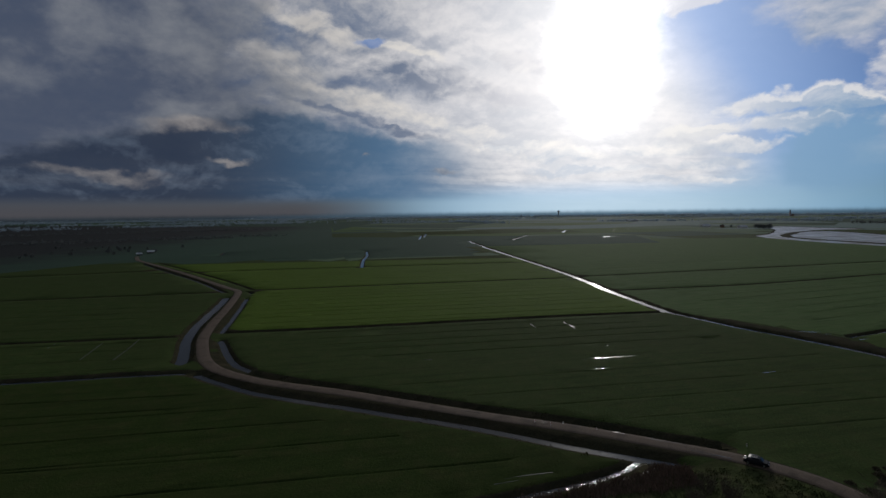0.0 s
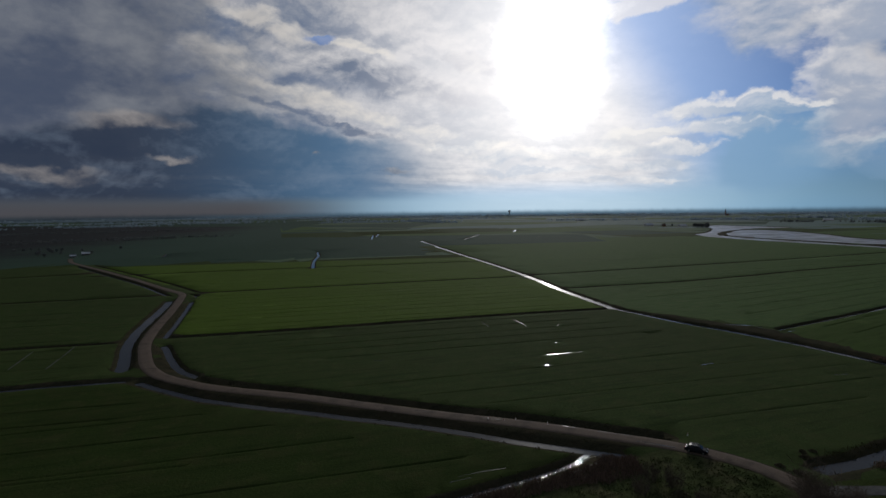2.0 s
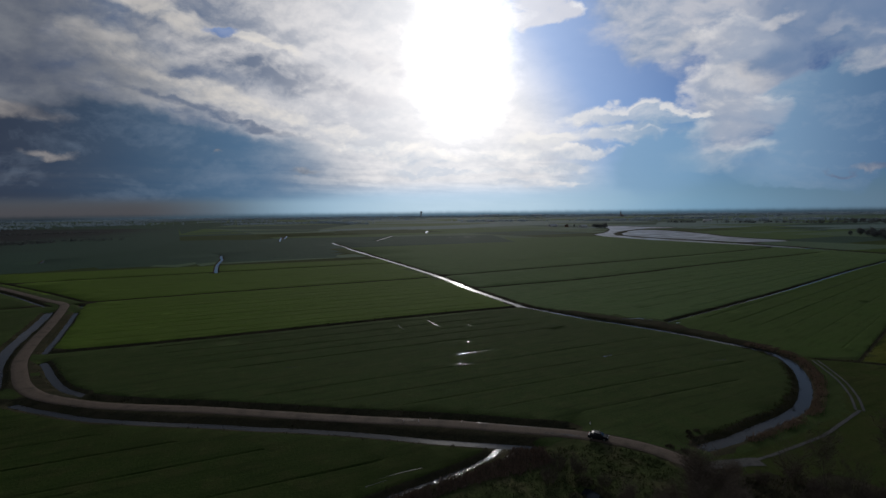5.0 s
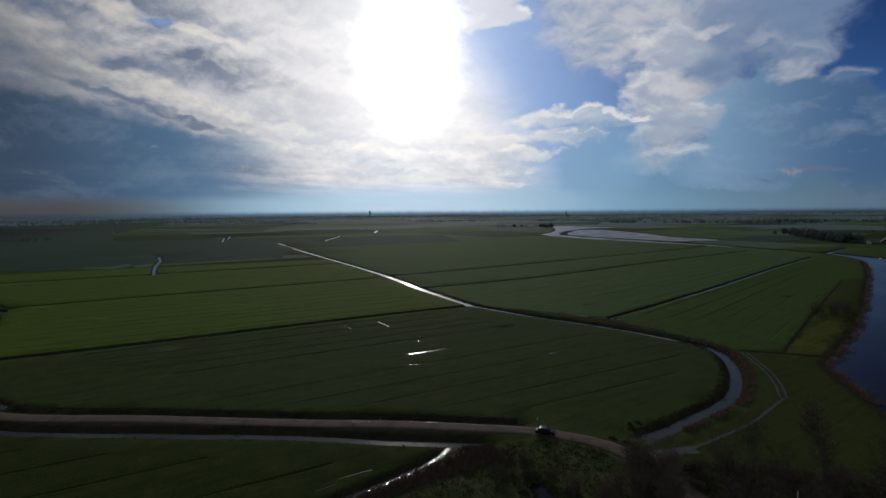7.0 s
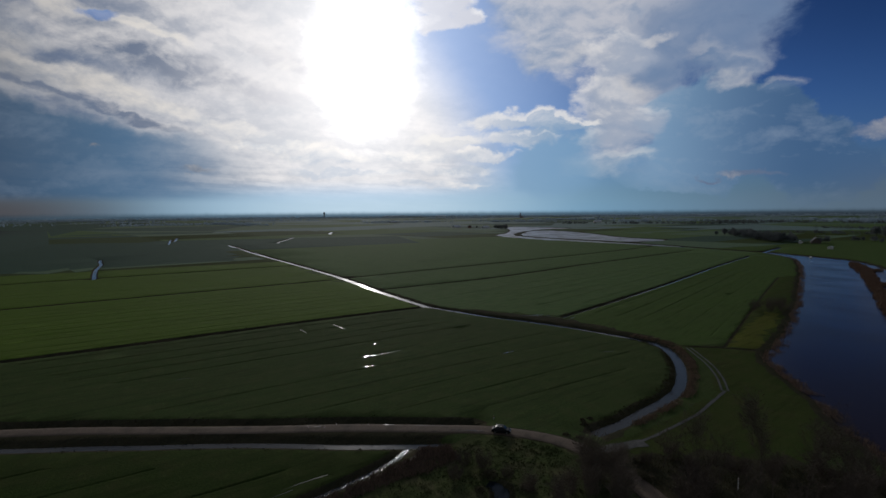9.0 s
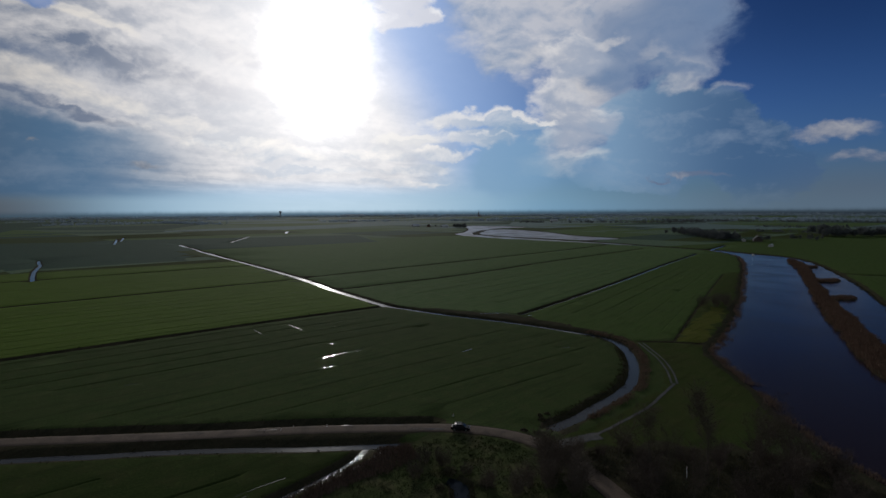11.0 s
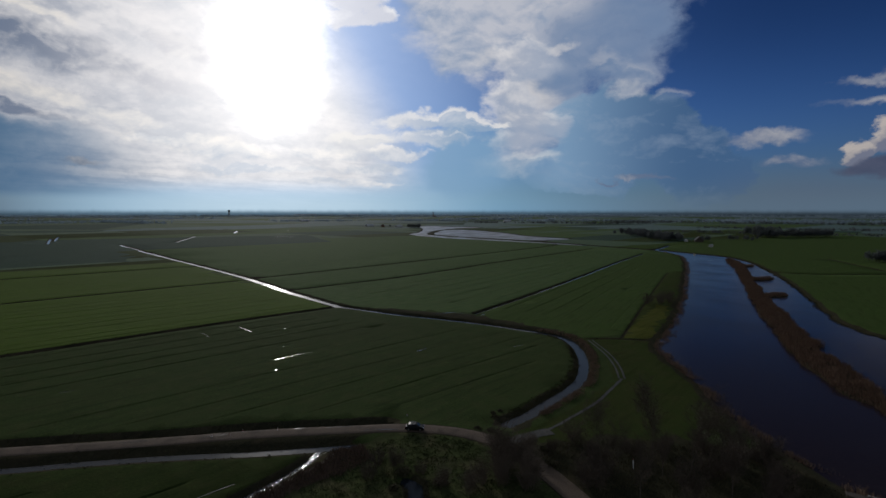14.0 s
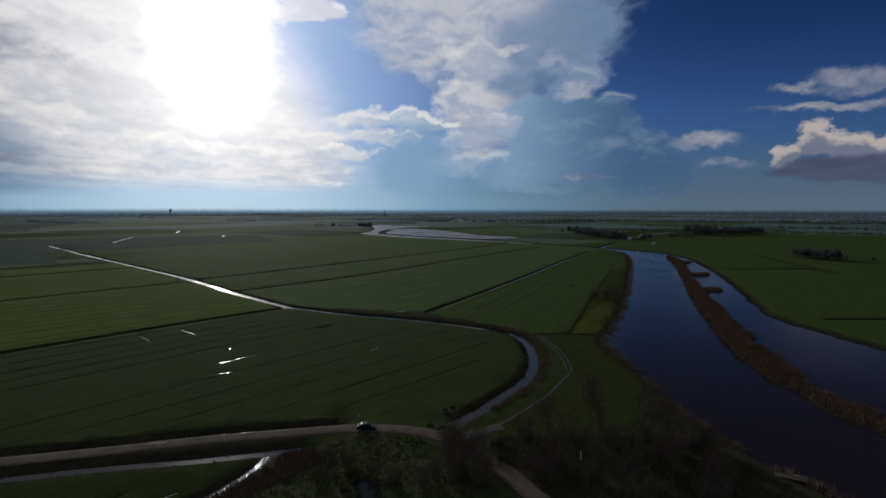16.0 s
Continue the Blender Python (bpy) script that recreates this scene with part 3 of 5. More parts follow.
FURROWS = (
    parallel([(-90, 222), (106, 257)], [(-121, 345), (92, 392)], 11)
    + parallel([(-121, 345), (92, 392)], [(-172, 470), (82, 518)], 8)
    + parallel([(-172, 470), (82, 518)], [(-230, 640), (62, 720)], 7)
    + parallel([(105, 327), (555, 464)], [(102, 398), (570, 541)], 5)
    + parallel([(162, 206), (545, 380)], [(107, 326), (555, 464)], 9)
    + parallel([(176, 132), (390, 250)], [(162, 203), (540, 376)], 6)
    + parallel([(102, 398), (570, 541)], [(90, 500), (560, 640)], 6)
    + parallel([(-165, 135), (-82, 147)], [(-150, 75), (-20, 93)], 2)
    + [[(-118.7, 138.2), (-71.8, 144.1)], [(-130, 119), (-50, 134)], [(-120, 109), (-31, 125)], [(-110, 97), (-10.5, 115.6)], [(-95, 85), (12.7, 103.4)]]
    + parallel([(-240, 144), (-96, 165)], [(-290, 189), (-112, 214)], 4)
    + parallel([(-300, 190), (-114, 216)], [(-450, 270), (-146, 336)], 7)
    + parallel([(-50, 172), (135, 206)], [(-88, 218), (106, 254)], 5, cut=(0.12, 0.9))
    + [[(-18, 150), (128, 178)], [(6, 141), (136, 164)], [(24, 133), (142, 153)], [(44, 124), (138, 140)], [(66, 116), (122, 125)]]
)


def curve(points, step):
    """A smooth line through the points, with a vertex about every step metres."""
    p = [Vector(points[0]) * 2 - Vector(points[1])] + [Vector(q) for q in points] + [Vector(points[-1]) * 2 - Vector(points[-2])]
    out = []
    for a, b, c_, d_ in zip(p, p[1:], p[2:], p[3:]):
        n_seg = max(1, int((c_ - b).length / step))
        t1, t2 = (c_ - a).normalized() * (c_ - b).length, (d_ - b).normalized() * (c_ - b).length
        for i in range(n_seg):
            f = i / n_seg
            h00, h10, h01, h11 = 2 * f**3 - 3 * f**2 + 1, f**3 - 2 * f**2 + f, 3 * f**2 - 2 * f**3, f**3 - f**2
            out.append(h00 * b + h10 * t1 + h01 * c_ + h11 * t2)
    return out + [p[-2]]


def normals(line):
    out = []
    for i, q in enumerate(line):
        t = (line[min(i + 1, len(line) - 1)] - line[max(i - 1, 0)]).normalized()
        out.append(Vector((-t.y, t.x)))
    return out


def offset(line, d):
    return [q + nn * d for q, nn in zip(line, normals(line))]


def closed(points, step):
    line = curve(list(points) + [points[0]], step)
    return line[:-1]


def away(px_, py_, line):
    """Distance of many points from a line."""
    best = np.full(len(px_), 1e9)
    for a, b in zip(line, line[1:]):
        dx, dy = b[0] - a[0], b[1] - a[1]
        l2 = dx * dx + dy * dy + 1e-9
        f = np.clip(((px_ - a[0]) * dx + (py_ - a[1]) * dy) / l2, 0, 1)
        best = np.minimum(best, np.hypot(px_ - a[0] - f * dx, py_ - a[1] - f * dy))
    return best


def inside(px_, py_, poly):
    r = np.zeros(len(px_), bool)
    for a, b in zip(poly, poly[1:] + poly[:1]):
        cross = (a[1] > py_) != (b[1] > py_)
        with np.errstate(divide="ignore", invalid="ignore"):
            r ^= cross & (px_ < (b[0] - a[0]) * (py_ - a[1]) / (b[1] - a[1] + 1e-12) + a[0])
    return r


def shore(px_, py_, poly):
    """Signed distance from a closed outline, positive inside."""
    d = away(px_, py_, poly + poly[:1])
    return np.where(inside(px_, py_, poly), d, -d)


def wobble(line, amount, size):
    return [q + Vector((noise.noise((q.x / size, q.y / size, 1.7)), noise.noise((q.x / size, q.y / size, 9.1)))) * amount for q in line]


road_line = curve(ROAD, 4)
LINES = [(nm, wobble(curve(pts, 6), min(0.6, hw * 0.35), 9), hw, run, bed) for nm, pts, hw, run, bed in LINES]
river = wobble(closed(LEFT_BANK + RIGHT_BANK[::-1], 5), 1.6, 11)
isle = wobble(closed(ISLE_LEFT + ISLE_RIGHT[::-1], 4), 3.2, 9)
nubs = [wobble([Vector((x + math.cos(a) * r, y + math.sin(a) * r * 0.5)) for a in np.linspace(0, 2 * math.pi, 14)[:-1]], 1.2, 4) for x, y, r in ((503, 243, 11), (419, 189, 12), (343, 147, 10))]
lakes = [wobble(closed(q, 14), 4, 30) for q in (LAKE_A, LAKE_B)]


def box_near(x, y, line, margin):
    xs, ys = [q[0] for q in line], [q[1] for q in line]
    return (x > min(xs) - margin) & (x < max(xs) + margin) & (y > min(ys) - margin) & (y < max(ys) + margin)


def land(x, y):
    """The height of the ground at many points, and its kind: 0 field, 1 bank or verge."""
    z = np.array([0.10 * noise.noise((a / 14, b / 14, 0)) + 0.06 * noise.noise((a / 4, b / 4, 5)) for a, b in zip(x, y)])
    kind = np.zeros(len(x), int)
    d = away(x, y, road_line)
    z += np.clip((5.0 - d) / 2.4, 0, 1) * (0.22 - z)
    kind[d < 3.6] = 1
    d = away(x, y, curve(TRACK, 6))
    z *= np.clip((d - 3) / 2, 0, 1)
    for line, hw in HOLLOWS:
        d = away(x, y, [Vector(q) for q in line])
        z = np.where(d < hw + 1.2, np.minimum(z, -0.17 + np.clip(d - hw, 0, 1.2) * 0.14), z)
    for nm, line, hw, run, bed in LINES + [("furrow", [Vector(q) for q in f], 0.14, 0.34, 0.17 if f[0][1] > 180 else 0.15 if f[0][0] < -40 and f[0][1] < 148 else 0.12) for f in FURROWS]:
        near = np.nonzero(box_near(x, y, line, 8))[0]
        if len(near) == 0:
            continue
        d = away(x[near], y[near], line)
        if nm == "furrow":
            cut = np.where(d < hw, -bed, -bed + (d - hw) / run * bed)
            hit = d < hw + run
        else:
            deep = (0.35 + bed if hw > 0.25 else 0.2) if hw <= 0.6 else 0.02 - WATER_Z
            cut = np.where(d < hw, -deep - bed * 0.3, -deep + (d - hw) / run * deep) if hw <= 0.6 else np.where(d < hw, WATER_Z - bed * (1 - (d / hw) ** 2), WATER_Z - 0.02 + (d - hw) / run * deep)
            hit = d < hw + run
            kind[near[d < hw + run + (2.2 if nm == "canal" else 0.7)]] = 1
        z[near[hit]] = np.minimum(z[near[hit]], cut[hit])
    for poly, run in [(river, 3.0)] + [(q, 5.0) for q in lakes]:
        near = np.nonzero(box_near(x, y, poly, 12))[0]
        if len(near) == 0:
            continue
        s = shore(x[near], y[near], poly)
        cut = np.where(s > 0, WATER_Z - np.minimum(s * 0.3, 1.2), WATER_Z - s / run * -WATER_Z)
        hit = s > -run
        z[near[hit]] = np.minimum(z[near[hit]], cut[hit])
        kind[near[s > -run - 1.5]] = 1
    for poly in [isle] + nubs:
        near = np.nonzero(box_near(x, y, poly, 3))[0]
        if len(near) == 0:
            continue
        s = shore(x[near], y[near], poly)
        hit = s > -2
        z[near[hit]] = np.maximum(z[near[hit]], WATER_Z + np.clip(s[hit] * 0.3, -0.7, 0.45))
    return z, kind


def mesh_object(name, verts, faces, mats, parent=None, smooth=True, index=None, upward=False):
    me = bpy.data.meshes.new(name)
    me.from_pydata([tuple(q) for q in verts], [], [tuple(f) for f in faces])
    for mt in mats:
        me.materials.append(mt)
    me.polygons.foreach_set("use_smooth", [smooth] * len(me.polygons))
    if index is not None:
        me.polygons.foreach_set("material_index", index)
    me.update()
    if upward and len(me.polygons) and me.polygons[0].normal.z < 0:
        me.flip_normals()
    ob = new(name, me)
    ob.parent = parent
    return ob


def build_ground():
    from mathutils.geometry import delaunay_2d_cdt
    pts, edges = [], []

    def rail(line, loop=False):
        s = len(pts)
        pts.extend(Vector((q[0], q[1])) for q in line)
        edges.extend((s + i, s + i + 1) for i in range(len(line) - 1))
        if loop:
            edges.append((s + len(line) - 1, s))

    for d in (-5.0, -2.6, 2.6, 5.0):
        rail(offset(road_line, d))
    for nm, line, hw, run, bed in LINES:
        for d in (-hw - run, -hw, 0, hw, hw + run):
            rail(offset(line, d))
    for f, hw in HOLLOWS:
        for d in (-hw - 1.2, -hw, 0, hw, hw + 1.2):
            rail(offset(curve(f, 3), d))
    for d in (-3, 0, 3):
        rail(offset(curve(TRACK, 5), d))
    for f in FURROWS:
        line = [Vector(f[0]).lerp(Vector(f[1]), i / 12) for i in range(13)]
        for d in (-0.8, -0.48, -0.14, 0.14, 0.48, 0.8):
            rail(offset(line, d))
    for poly, run in [(river, 3.0), (isle, 2.0)] + [(q, 1.0) for q in nubs] + [(q, 5.0) for q in lakes]:
        rail(poly, True)
        ring = offset(poly + poly[:1], run)[:-1]
        rail(ring, True)
        rail(offset(poly + poly[:1], -run)[:-1], True)
    # outline of the land darkened for the cloud shadow
    shaded_west = [(-2600, 400), (-600, 420), (-395, 470), (-340, 600), (-300, 690), (-230, 860), (-230, 1100), (-420, 2000), (-2600, 3000)]
    rail([Vector((x_, y_)) for x_, y_ in shaded_west], True)
    rail([Vector((-340 + 40.2 * i, 526 + 4.02 * i)) for i in range(11)])
    rail([Vector(q) for q in ((58, 765), (330, 800), (380, 1050), (0, 1100), (0, 800))], True)
    pts.extend(Vector((-1500 + 120 * i, 560.5)) for i in range(26))
    turn = Matrix(((0.97, -0.24), (0.24, 0.97))) * (1 / (0.97 ** 2 + 0.24 ** 2))
    for i in range(-6, 8):
        rail([q for q in (turn @ Vector((i * 210.0, 60.0 * j)) for j in range(-4, 30)) if q.length < 1650 and (q.y > 560 or q.x > 560)])
    for i in range(-3, 17):
        rail([q for q in (turn @ Vector((60.0 * j, i * 95.0)) for j in range(-20, 28)) if q.length < 1650 and (q.y > 560 or q.x > 560)])
    rng = random.Random(4)
    for lo, hi, step in (((-230, 20), (430, 330), 5.5), ((-420, -60), (700, 560), 16), ((-900, -300), (1300, 1500), 60), ((-4600, -4600), (4600, 4600), 420)):
        for i in range(int((hi[0] - lo[0]) / step)):
            for j in range(int((hi[1] - lo[1]) / step)):
                pts.append(Vector((lo[0] + (i + rng.random()) * step, lo[1] + (j + rng.random()) * step)))
    rail([Vector((math.cos(a), math.sin(a))) * 4960 for a in np.linspace(0, 2 * math.pi, 97)[:-1]], True)
    verts, _, tris, *_ = delaunay_2d_cdt(pts, edges, [], 0, 0.02)
    xy = np.array([(q[0], q[1]) for q in verts])
    z, kind = land(xy[:, 0], xy[:, 1])
    tri = np.array([t for t in tris])
    mid = xy[tri].mean(1)
    x, y = mid[:, 0], mid[:, 1]
    index = np.zeros(len(tri), int)
    a_, b_ = x * 0.97 + y * 0.24, y * 0.97 - x * 0.24
    parcel = (np.floor(a_ / 210) * 7 + np.floor(b_ / 95) * 13 + np.floor(b_ / 310) * 5).astype(int) % 9
    outer = (y > 560) | (x > 560) | (np.hypot(x, y) > 700)
    index = np.where(outer, np.array([0, 2, 6, 2, 3, 0, 6, 5, 2])[parcel], index)
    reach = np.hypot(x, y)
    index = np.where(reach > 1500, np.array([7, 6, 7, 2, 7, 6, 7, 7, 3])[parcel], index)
    # far left parcels take the grass with cloud shadow in its colour
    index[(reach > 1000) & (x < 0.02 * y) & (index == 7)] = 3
    index[(reach > 1000) & (x < -0.16 * y) & (index == 6)] = 3
    index[(x > 250) & (y < 480) & (reach < 1300)] = 9
    sunlit = inside(x, y, [(-92, 222), (108, 257), (92, 392), (-124, 345)])
    sunlit |= inside(x, y, [(-124, 345), (92, 392), (62, 725), (-240, 640), (-340, 600)]) & (y < 560 + 0.1 * x)
    index[sunlit] = 1
    right = inside(x, y, [(111, 258), (160, 200), (548, 380), (604, 420), (575, 560), (552, 900), (300, 930), (60, 760), (98, 424)])
    index[right] = 2
    index[inside(x, y, [(163, 137), (180, 133), (392, 250), (548, 380), (160, 202), (155, 190)])] = 9
    # band of meadow under cloud, its shadow given by the darker grass
    shaded_band = (y > 600 + 0.12 * x) & (y < 1100 + 0.1 * x) & (x < 40) | inside(x, y, [(58, 765), (330, 800), (380, 1050), (0, 1100), (0, 800)])
    index[shaded_band] = 3
    index[inside(x, y, shaded_west)] = 8
    dike = inside(x, y, [(160, 140), (176, 128), (178, 116), (159, 97), (130, 63), (80, 60), (76, 86), (100, 88), (128, 97), (152, 118)])
    dike |= inside(x, y, [(174, 130), (190, 122), (336, 202), (420, 250), (390, 249)])
    index[dike] = 5
    index[inside(x, y, [(175.6, 128.5), (182.4, 122.5), (252, 161), (252, 166), (219.5, 152.5)])] = 10
    index[inside(x, y, [(72, 76), (80, 79), (102, 68), (114, 56), (114, 44), (108, 28), (92, 8), (64, 18), (70, 56)])] = 4
    index[inside(x, y, [(-260, 139), (-84, 165), (-78, 163), (-53, 146), (-12, 129), (25, 111), (39, 103), (28, 96), (-4, 84), (-40, 70), (-200, 20)])] = 12
    index[inside(x, y, [(40, 103), (46, 101), (58, 100.5), (66, 95), (70, 90), (70, 70), (64, 45), (20, 40), (-30, 70), (14, 88), (32, 96)])] = 11
    index[kind[tri].min(1) == 1] = 4
    index[inside(x, y, [(111, 258), (119, 237), (127, 218), (140, 193), (150, 168), (157, 150), (163, 137), (163, 146), (161.5, 169), (153, 199), (145.5, 212), (115.6, 251)])] = 4
    ob = mesh_object("ground", np.column_stack([xy, z]), tri, [MEADOW, SUNGRASS, STUBBLE, SHADEGRASS, BANK, DIKE, PASTURE, FARGRASS, SHADEDREED, RIVERSIDE, OLIVE, WASTE, DIMGRASS], index=index)
    tagged(ob, "flat green polder meadows cut by ditches and furrows", "ground", kind="structure")


def ribbon(name, line, half, z, mat, label, category, taper=False):
    l, r = offset(line, half), offset(line, -half)
    verts = [(*q, z) for q in l] + [(*q, z) for q in r]
    c_ = len(line)
    faces = [(i, i + c_, i + c_ + 1, i + 1) for i in range(c_ - 1)]
    return tagged(mesh_object(name, verts, faces, [mat], upward=True), label, category, kind="structure")


def pool(name, poly, z, mat, label, category):
    bm = bmesh.new()
    f = bm.faces.new([bm.verts.new((q[0], q[1], z)) for q in poly])
    bmesh.ops.triangulate(bm, faces=[f])
    bmesh.ops.recalc_face_normals(bm, faces=bm.faces)
    for f in bm.faces:
        if f.normal.z < 0:
            f.normal_flip()
    me = bpy.data.meshes.new(name)
    bm.to_mesh(me)
    bm.free()
    me.materials.append(mat)
    return tagged(new(name, me), label, category, kind="structure")


build_ground()
for i, (nm, line, hw, run, bed) in enumerate(LINES):
    if hw <= 0.6:
        continue          # narrow field ditches, dry or overgrown
    ends = [line[0] + (line[0] - line[1]).normalized() * (hw + 0.5)] + line + [line[-1] + (line[-1] - line[-2]).normalized() * (hw + 0.5)]
    ribbon("water_" + nm, ends, hw + 0.2, WATER_Z - 0.004 * (i % 5), RIPPLED if hw == 0.65 and line[0].y < 110 else CALM if hw in (1.15, 1.95, 1.05, 1.2, 1.6) else WATER, "still grey water standing in a polder " + nm, nm)
pool("water_river", offset(river + river[:1], 0.0)[:-1], WATER_Z - 0.03, RIVER, "broad calm dark blue river with reed banks", "river")
for q in lakes:
    pool("water_lake", q, WATER_Z - 0.03, LAKE, "shallow pale grey lake among far meadows", "lake")


def build_road():
    prof = [(-2.3, 0.16), (-2.12, 0.25), (-0.9, 0.275), (0, 0.285), (0.9, 0.275), (2.12, 0.25), (2.3, 0.16)]
    line = curve(ROAD, 2)
    nn = normals(line)
    verts, faces = [], []
    for q, w in zip(line, nn):
        for d, z in prof:
            j = 0.10 * noise.noise((q.x / 2.3, q.y / 2.3, d)) if abs(d) > 1.5 else 0
            verts.append((q.x + w.x * (d + j), q.y + w.y * (d + j), z))
    c_ = len(prof)
    for i in range(len(line) - 1):
        for j in range(c_ - 1):
            a = i * c_ + j
            faces.append((a, a + c_, a + c_ + 1, a + 1))
    ob = mesh_object("road", verts, faces, [ROADMAT], upward=True)
    tagged(ob, "narrow worn grey-brown farm lane winding between ditches", "road", kind="structure")


build_road()

# ---- building helpers ----


def thing(name, x, y, z, turn, label, category, group=""):
    e = new(name)
    e.matrix_world = pose(x, y, z, 0, 0, turn)
    return tagged(e, label, category, group)


def part(name, bm, mat, parent, label="", smooth=False):
    me = bpy.data.meshes.new(name)
    bmesh.ops.recalc_face_normals(bm, faces=bm.faces)
    bm.to_mesh(me)
    bm.free()
    me.materials.append(mat)
    if smooth:
        me.polygons.foreach_set("use_smooth", [True] * len(me.polygons))
    ob = new(name, me)
    ob.parent = parent
    return tagged(ob, label)


def box(bm, cx, cy, cz, sx, sy, sz, bevel=0.0, turn=None):
    m = Matrix.Translation((cx, cy, cz)) @ (turn or Matrix()) @ Matrix.Diagonal((sx, sy, sz, 1))
    g = bmesh.ops.create_cube(bm, size=1, matrix=m)
    if bevel:
        es = list({e for q in g["verts"] for e in q.link_edges})
        bmesh.ops.bevel(bm, geom=es, offset=bevel, segments=2, affect="EDGES", profile=0.6)
    return bm


def tube(bm, a, b, r0, r1, sides=8):
    a, b = Vector(a), Vector(b)
    m = Matrix.Translation((a + b) / 2) @ (b - a).to_track_quat("Z", "Y").to_matrix().to_4x4()
    bmesh.ops.create_cone(bm, cap_ends=True, segments=sides, radius1=r0, radius2=r1, depth=(b - a).length, matrix=m)
    return bm


def plain(name, colour, rough=0.7, spec=0.3, metal=0.0, vary=0.25, size=3.0):
    mat, n, bsdf = material(name, rough, spec, metal)
    p = place(n)
    w = n.m("ADD", n.m("MULTIPLY", n.noise(p, size, 5, 0.6), 0.6), n.m("MULTIPLY", n.noise(p, size * 0.15, 3, 0.5), 0.4))
    dark = tuple(q * (1 - vary) for q in colour)
    light = tuple(min(1, q * (1 + vary)) for q in colour)
    n.put(bsdf.inputs["Base Color"], n.mix(n.step(w, 0.3, 0.7), dark, light))
    bump(n, bsdf, w, 0.2, 0.02)
    return mat


def plant(name, low_col, high_col, rough=0.9, thin=0.0):
    mat, n, bsdf = material(name, rough, 0.05)
    isle_n = n.add("ShaderNodeNewGeometry").outputs["Random Per Island"]
    patch = n.noise(place(n), 0.25, 3, 0.5)
    n.put(bsdf.inputs["Base Color"], n.mix(n.m("ADD", n.m("MULTIPLY", isle_n, 0.6), n.m("MULTIPLY", patch, 0.4)), low_col, high_col))
    if thin:      # open twigs that let the low sun through
        glow_n, blend = n.add("ShaderNodeBsdfTranslucent"), n.add("ShaderNodeMixShader")
        n.tree.links.new(bsdf.inputs["Base Color"].links[0].from_socket, glow_n.inputs[0])
        blend.inputs[0].default_value = thin
        n.tree.links.new(bsdf.outputs[0], blend.inputs[1])
        n.tree.links.new(glow_n.outputs[0], blend.inputs[2])
        n.tree.links.new(blend.outputs[0], n.tree.nodes["Material Output"].inputs[0])
    return mat


BARK = plain("grey_bark", (0.075, 0.064, 0.052), 0.9, 0.1, vary=0.4)
TWIGS = plant("winter_twigs", (0.052, 0.042, 0.034), (0.125, 0.098, 0.076))
WILLOW = plant("willow_shoots", (0.064, 0.051, 0.039), (0.180, 0.144, 0.108))
# groves greyed towards blue: some aerial haze put into the colour
FARTREE = plant("far_tree_mass", (0.070, 0.080, 0.082), (0.120, 0.130, 0.126), thin=0.25)
# horizon belts: pale blue of the aerial haze painted as base colour
HAZEWOOD = plant("haze_tinted_wood", (0.160, 0.215, 0.265), (0.230, 0.290, 0.335), thin=0.5)
REED = plant("dry_reed", (0.090, 0.060, 0.040), (0.290, 0.200, 0.138))
SEDGE = plant("dull_sedge", (0.030, 0.034, 0.014), (0.085, 0.076, 0.036))
TUSSOCK = plant("tussock_grass", (0.020, 0.025, 0.010), (0.056, 0.060, 0.025))
ISLEREED = plant("island_reed", (0.048, 0.028, 0.019), (0.250, 0.160, 0.108))
RUSSET = plant("matted_russet_reed", (0.055, 0.040, 0.030), (0.200, 0.142, 0.106))
SCRUB = plant("bramble_scrub", (0.042, 0.042, 0.022), (0.100, 0.088, 0.052))
MUD = plain("wet_mud_track", (0.046, 0.043, 0.036), 0.5, 0.06, vary=0.55, size=1.2)
PAINT = plain("dark_car_paint", (0.010, 0.011, 0.013), 0.45, 0.06, vary=0.08)
CARGLASS, n_, b_ = material("tinted_glass", 0.05, 0.2)
b_.inputs["Base Color"].default_value = (0.01, 0.012, 0.014, 1)
TYRE = plain("tyre_rubber", (0.02, 0.02, 0.02), 0.85, 0.2)
ALLOY = plain("alloy_rim", (0.5, 0.5, 0.52), 0.3, 0.5, metal=1.0, vary=0.1)
LAMPGLASS = plain("headlamp_lens", (0.7, 0.72, 0.75), 0.1, 0.7, vary=0.05)
REDLENS = plain("red_lens", (0.3, 0.01, 0.01), 0.2, 0.6, vary=0.1)
BRICKWALL = plain("brick_wall", (0.17, 0.09, 0.065), 0.9, 0.2, size=6)
PALEWALL = plain("pale_plaster", (0.55, 0.53, 0.49), 0.85, 0.2)
TILEROOF = plain("dark_roof_tiles", (0.10, 0.055, 0.045), 0.7, 0.3)
SHEETROOF = plain("pale_sheet_roof", (0.50, 0.51, 0.52), 0.5, 0.35, vary=0.1)
CONCRETE = plain("grey_concrete", (0.38, 0.39, 0.40), 0.85, 0.2)
TIMBER = plain("weathered_timber", (0.075, 0.062, 0.050), 0.85, 0.2, vary=0.4, size=8)
SLATE = plain("dark_slate_roof", (0.06, 0.062, 0.065), 0.8, 0.1)
WHITE = plain("white_paint", (0.78, 0.78, 0.76), 0.5, 0.4, vary=0.06)
PANE, n_, b_ = material("window_pane", 0.06, 0.6)
b_.inputs["Base Color"].default_value = (0.02, 0.025, 0.03, 1)


def ground_z(x, y):
    return float(land(np.array([float(x)]), np.array([float(y)]))[0][0])


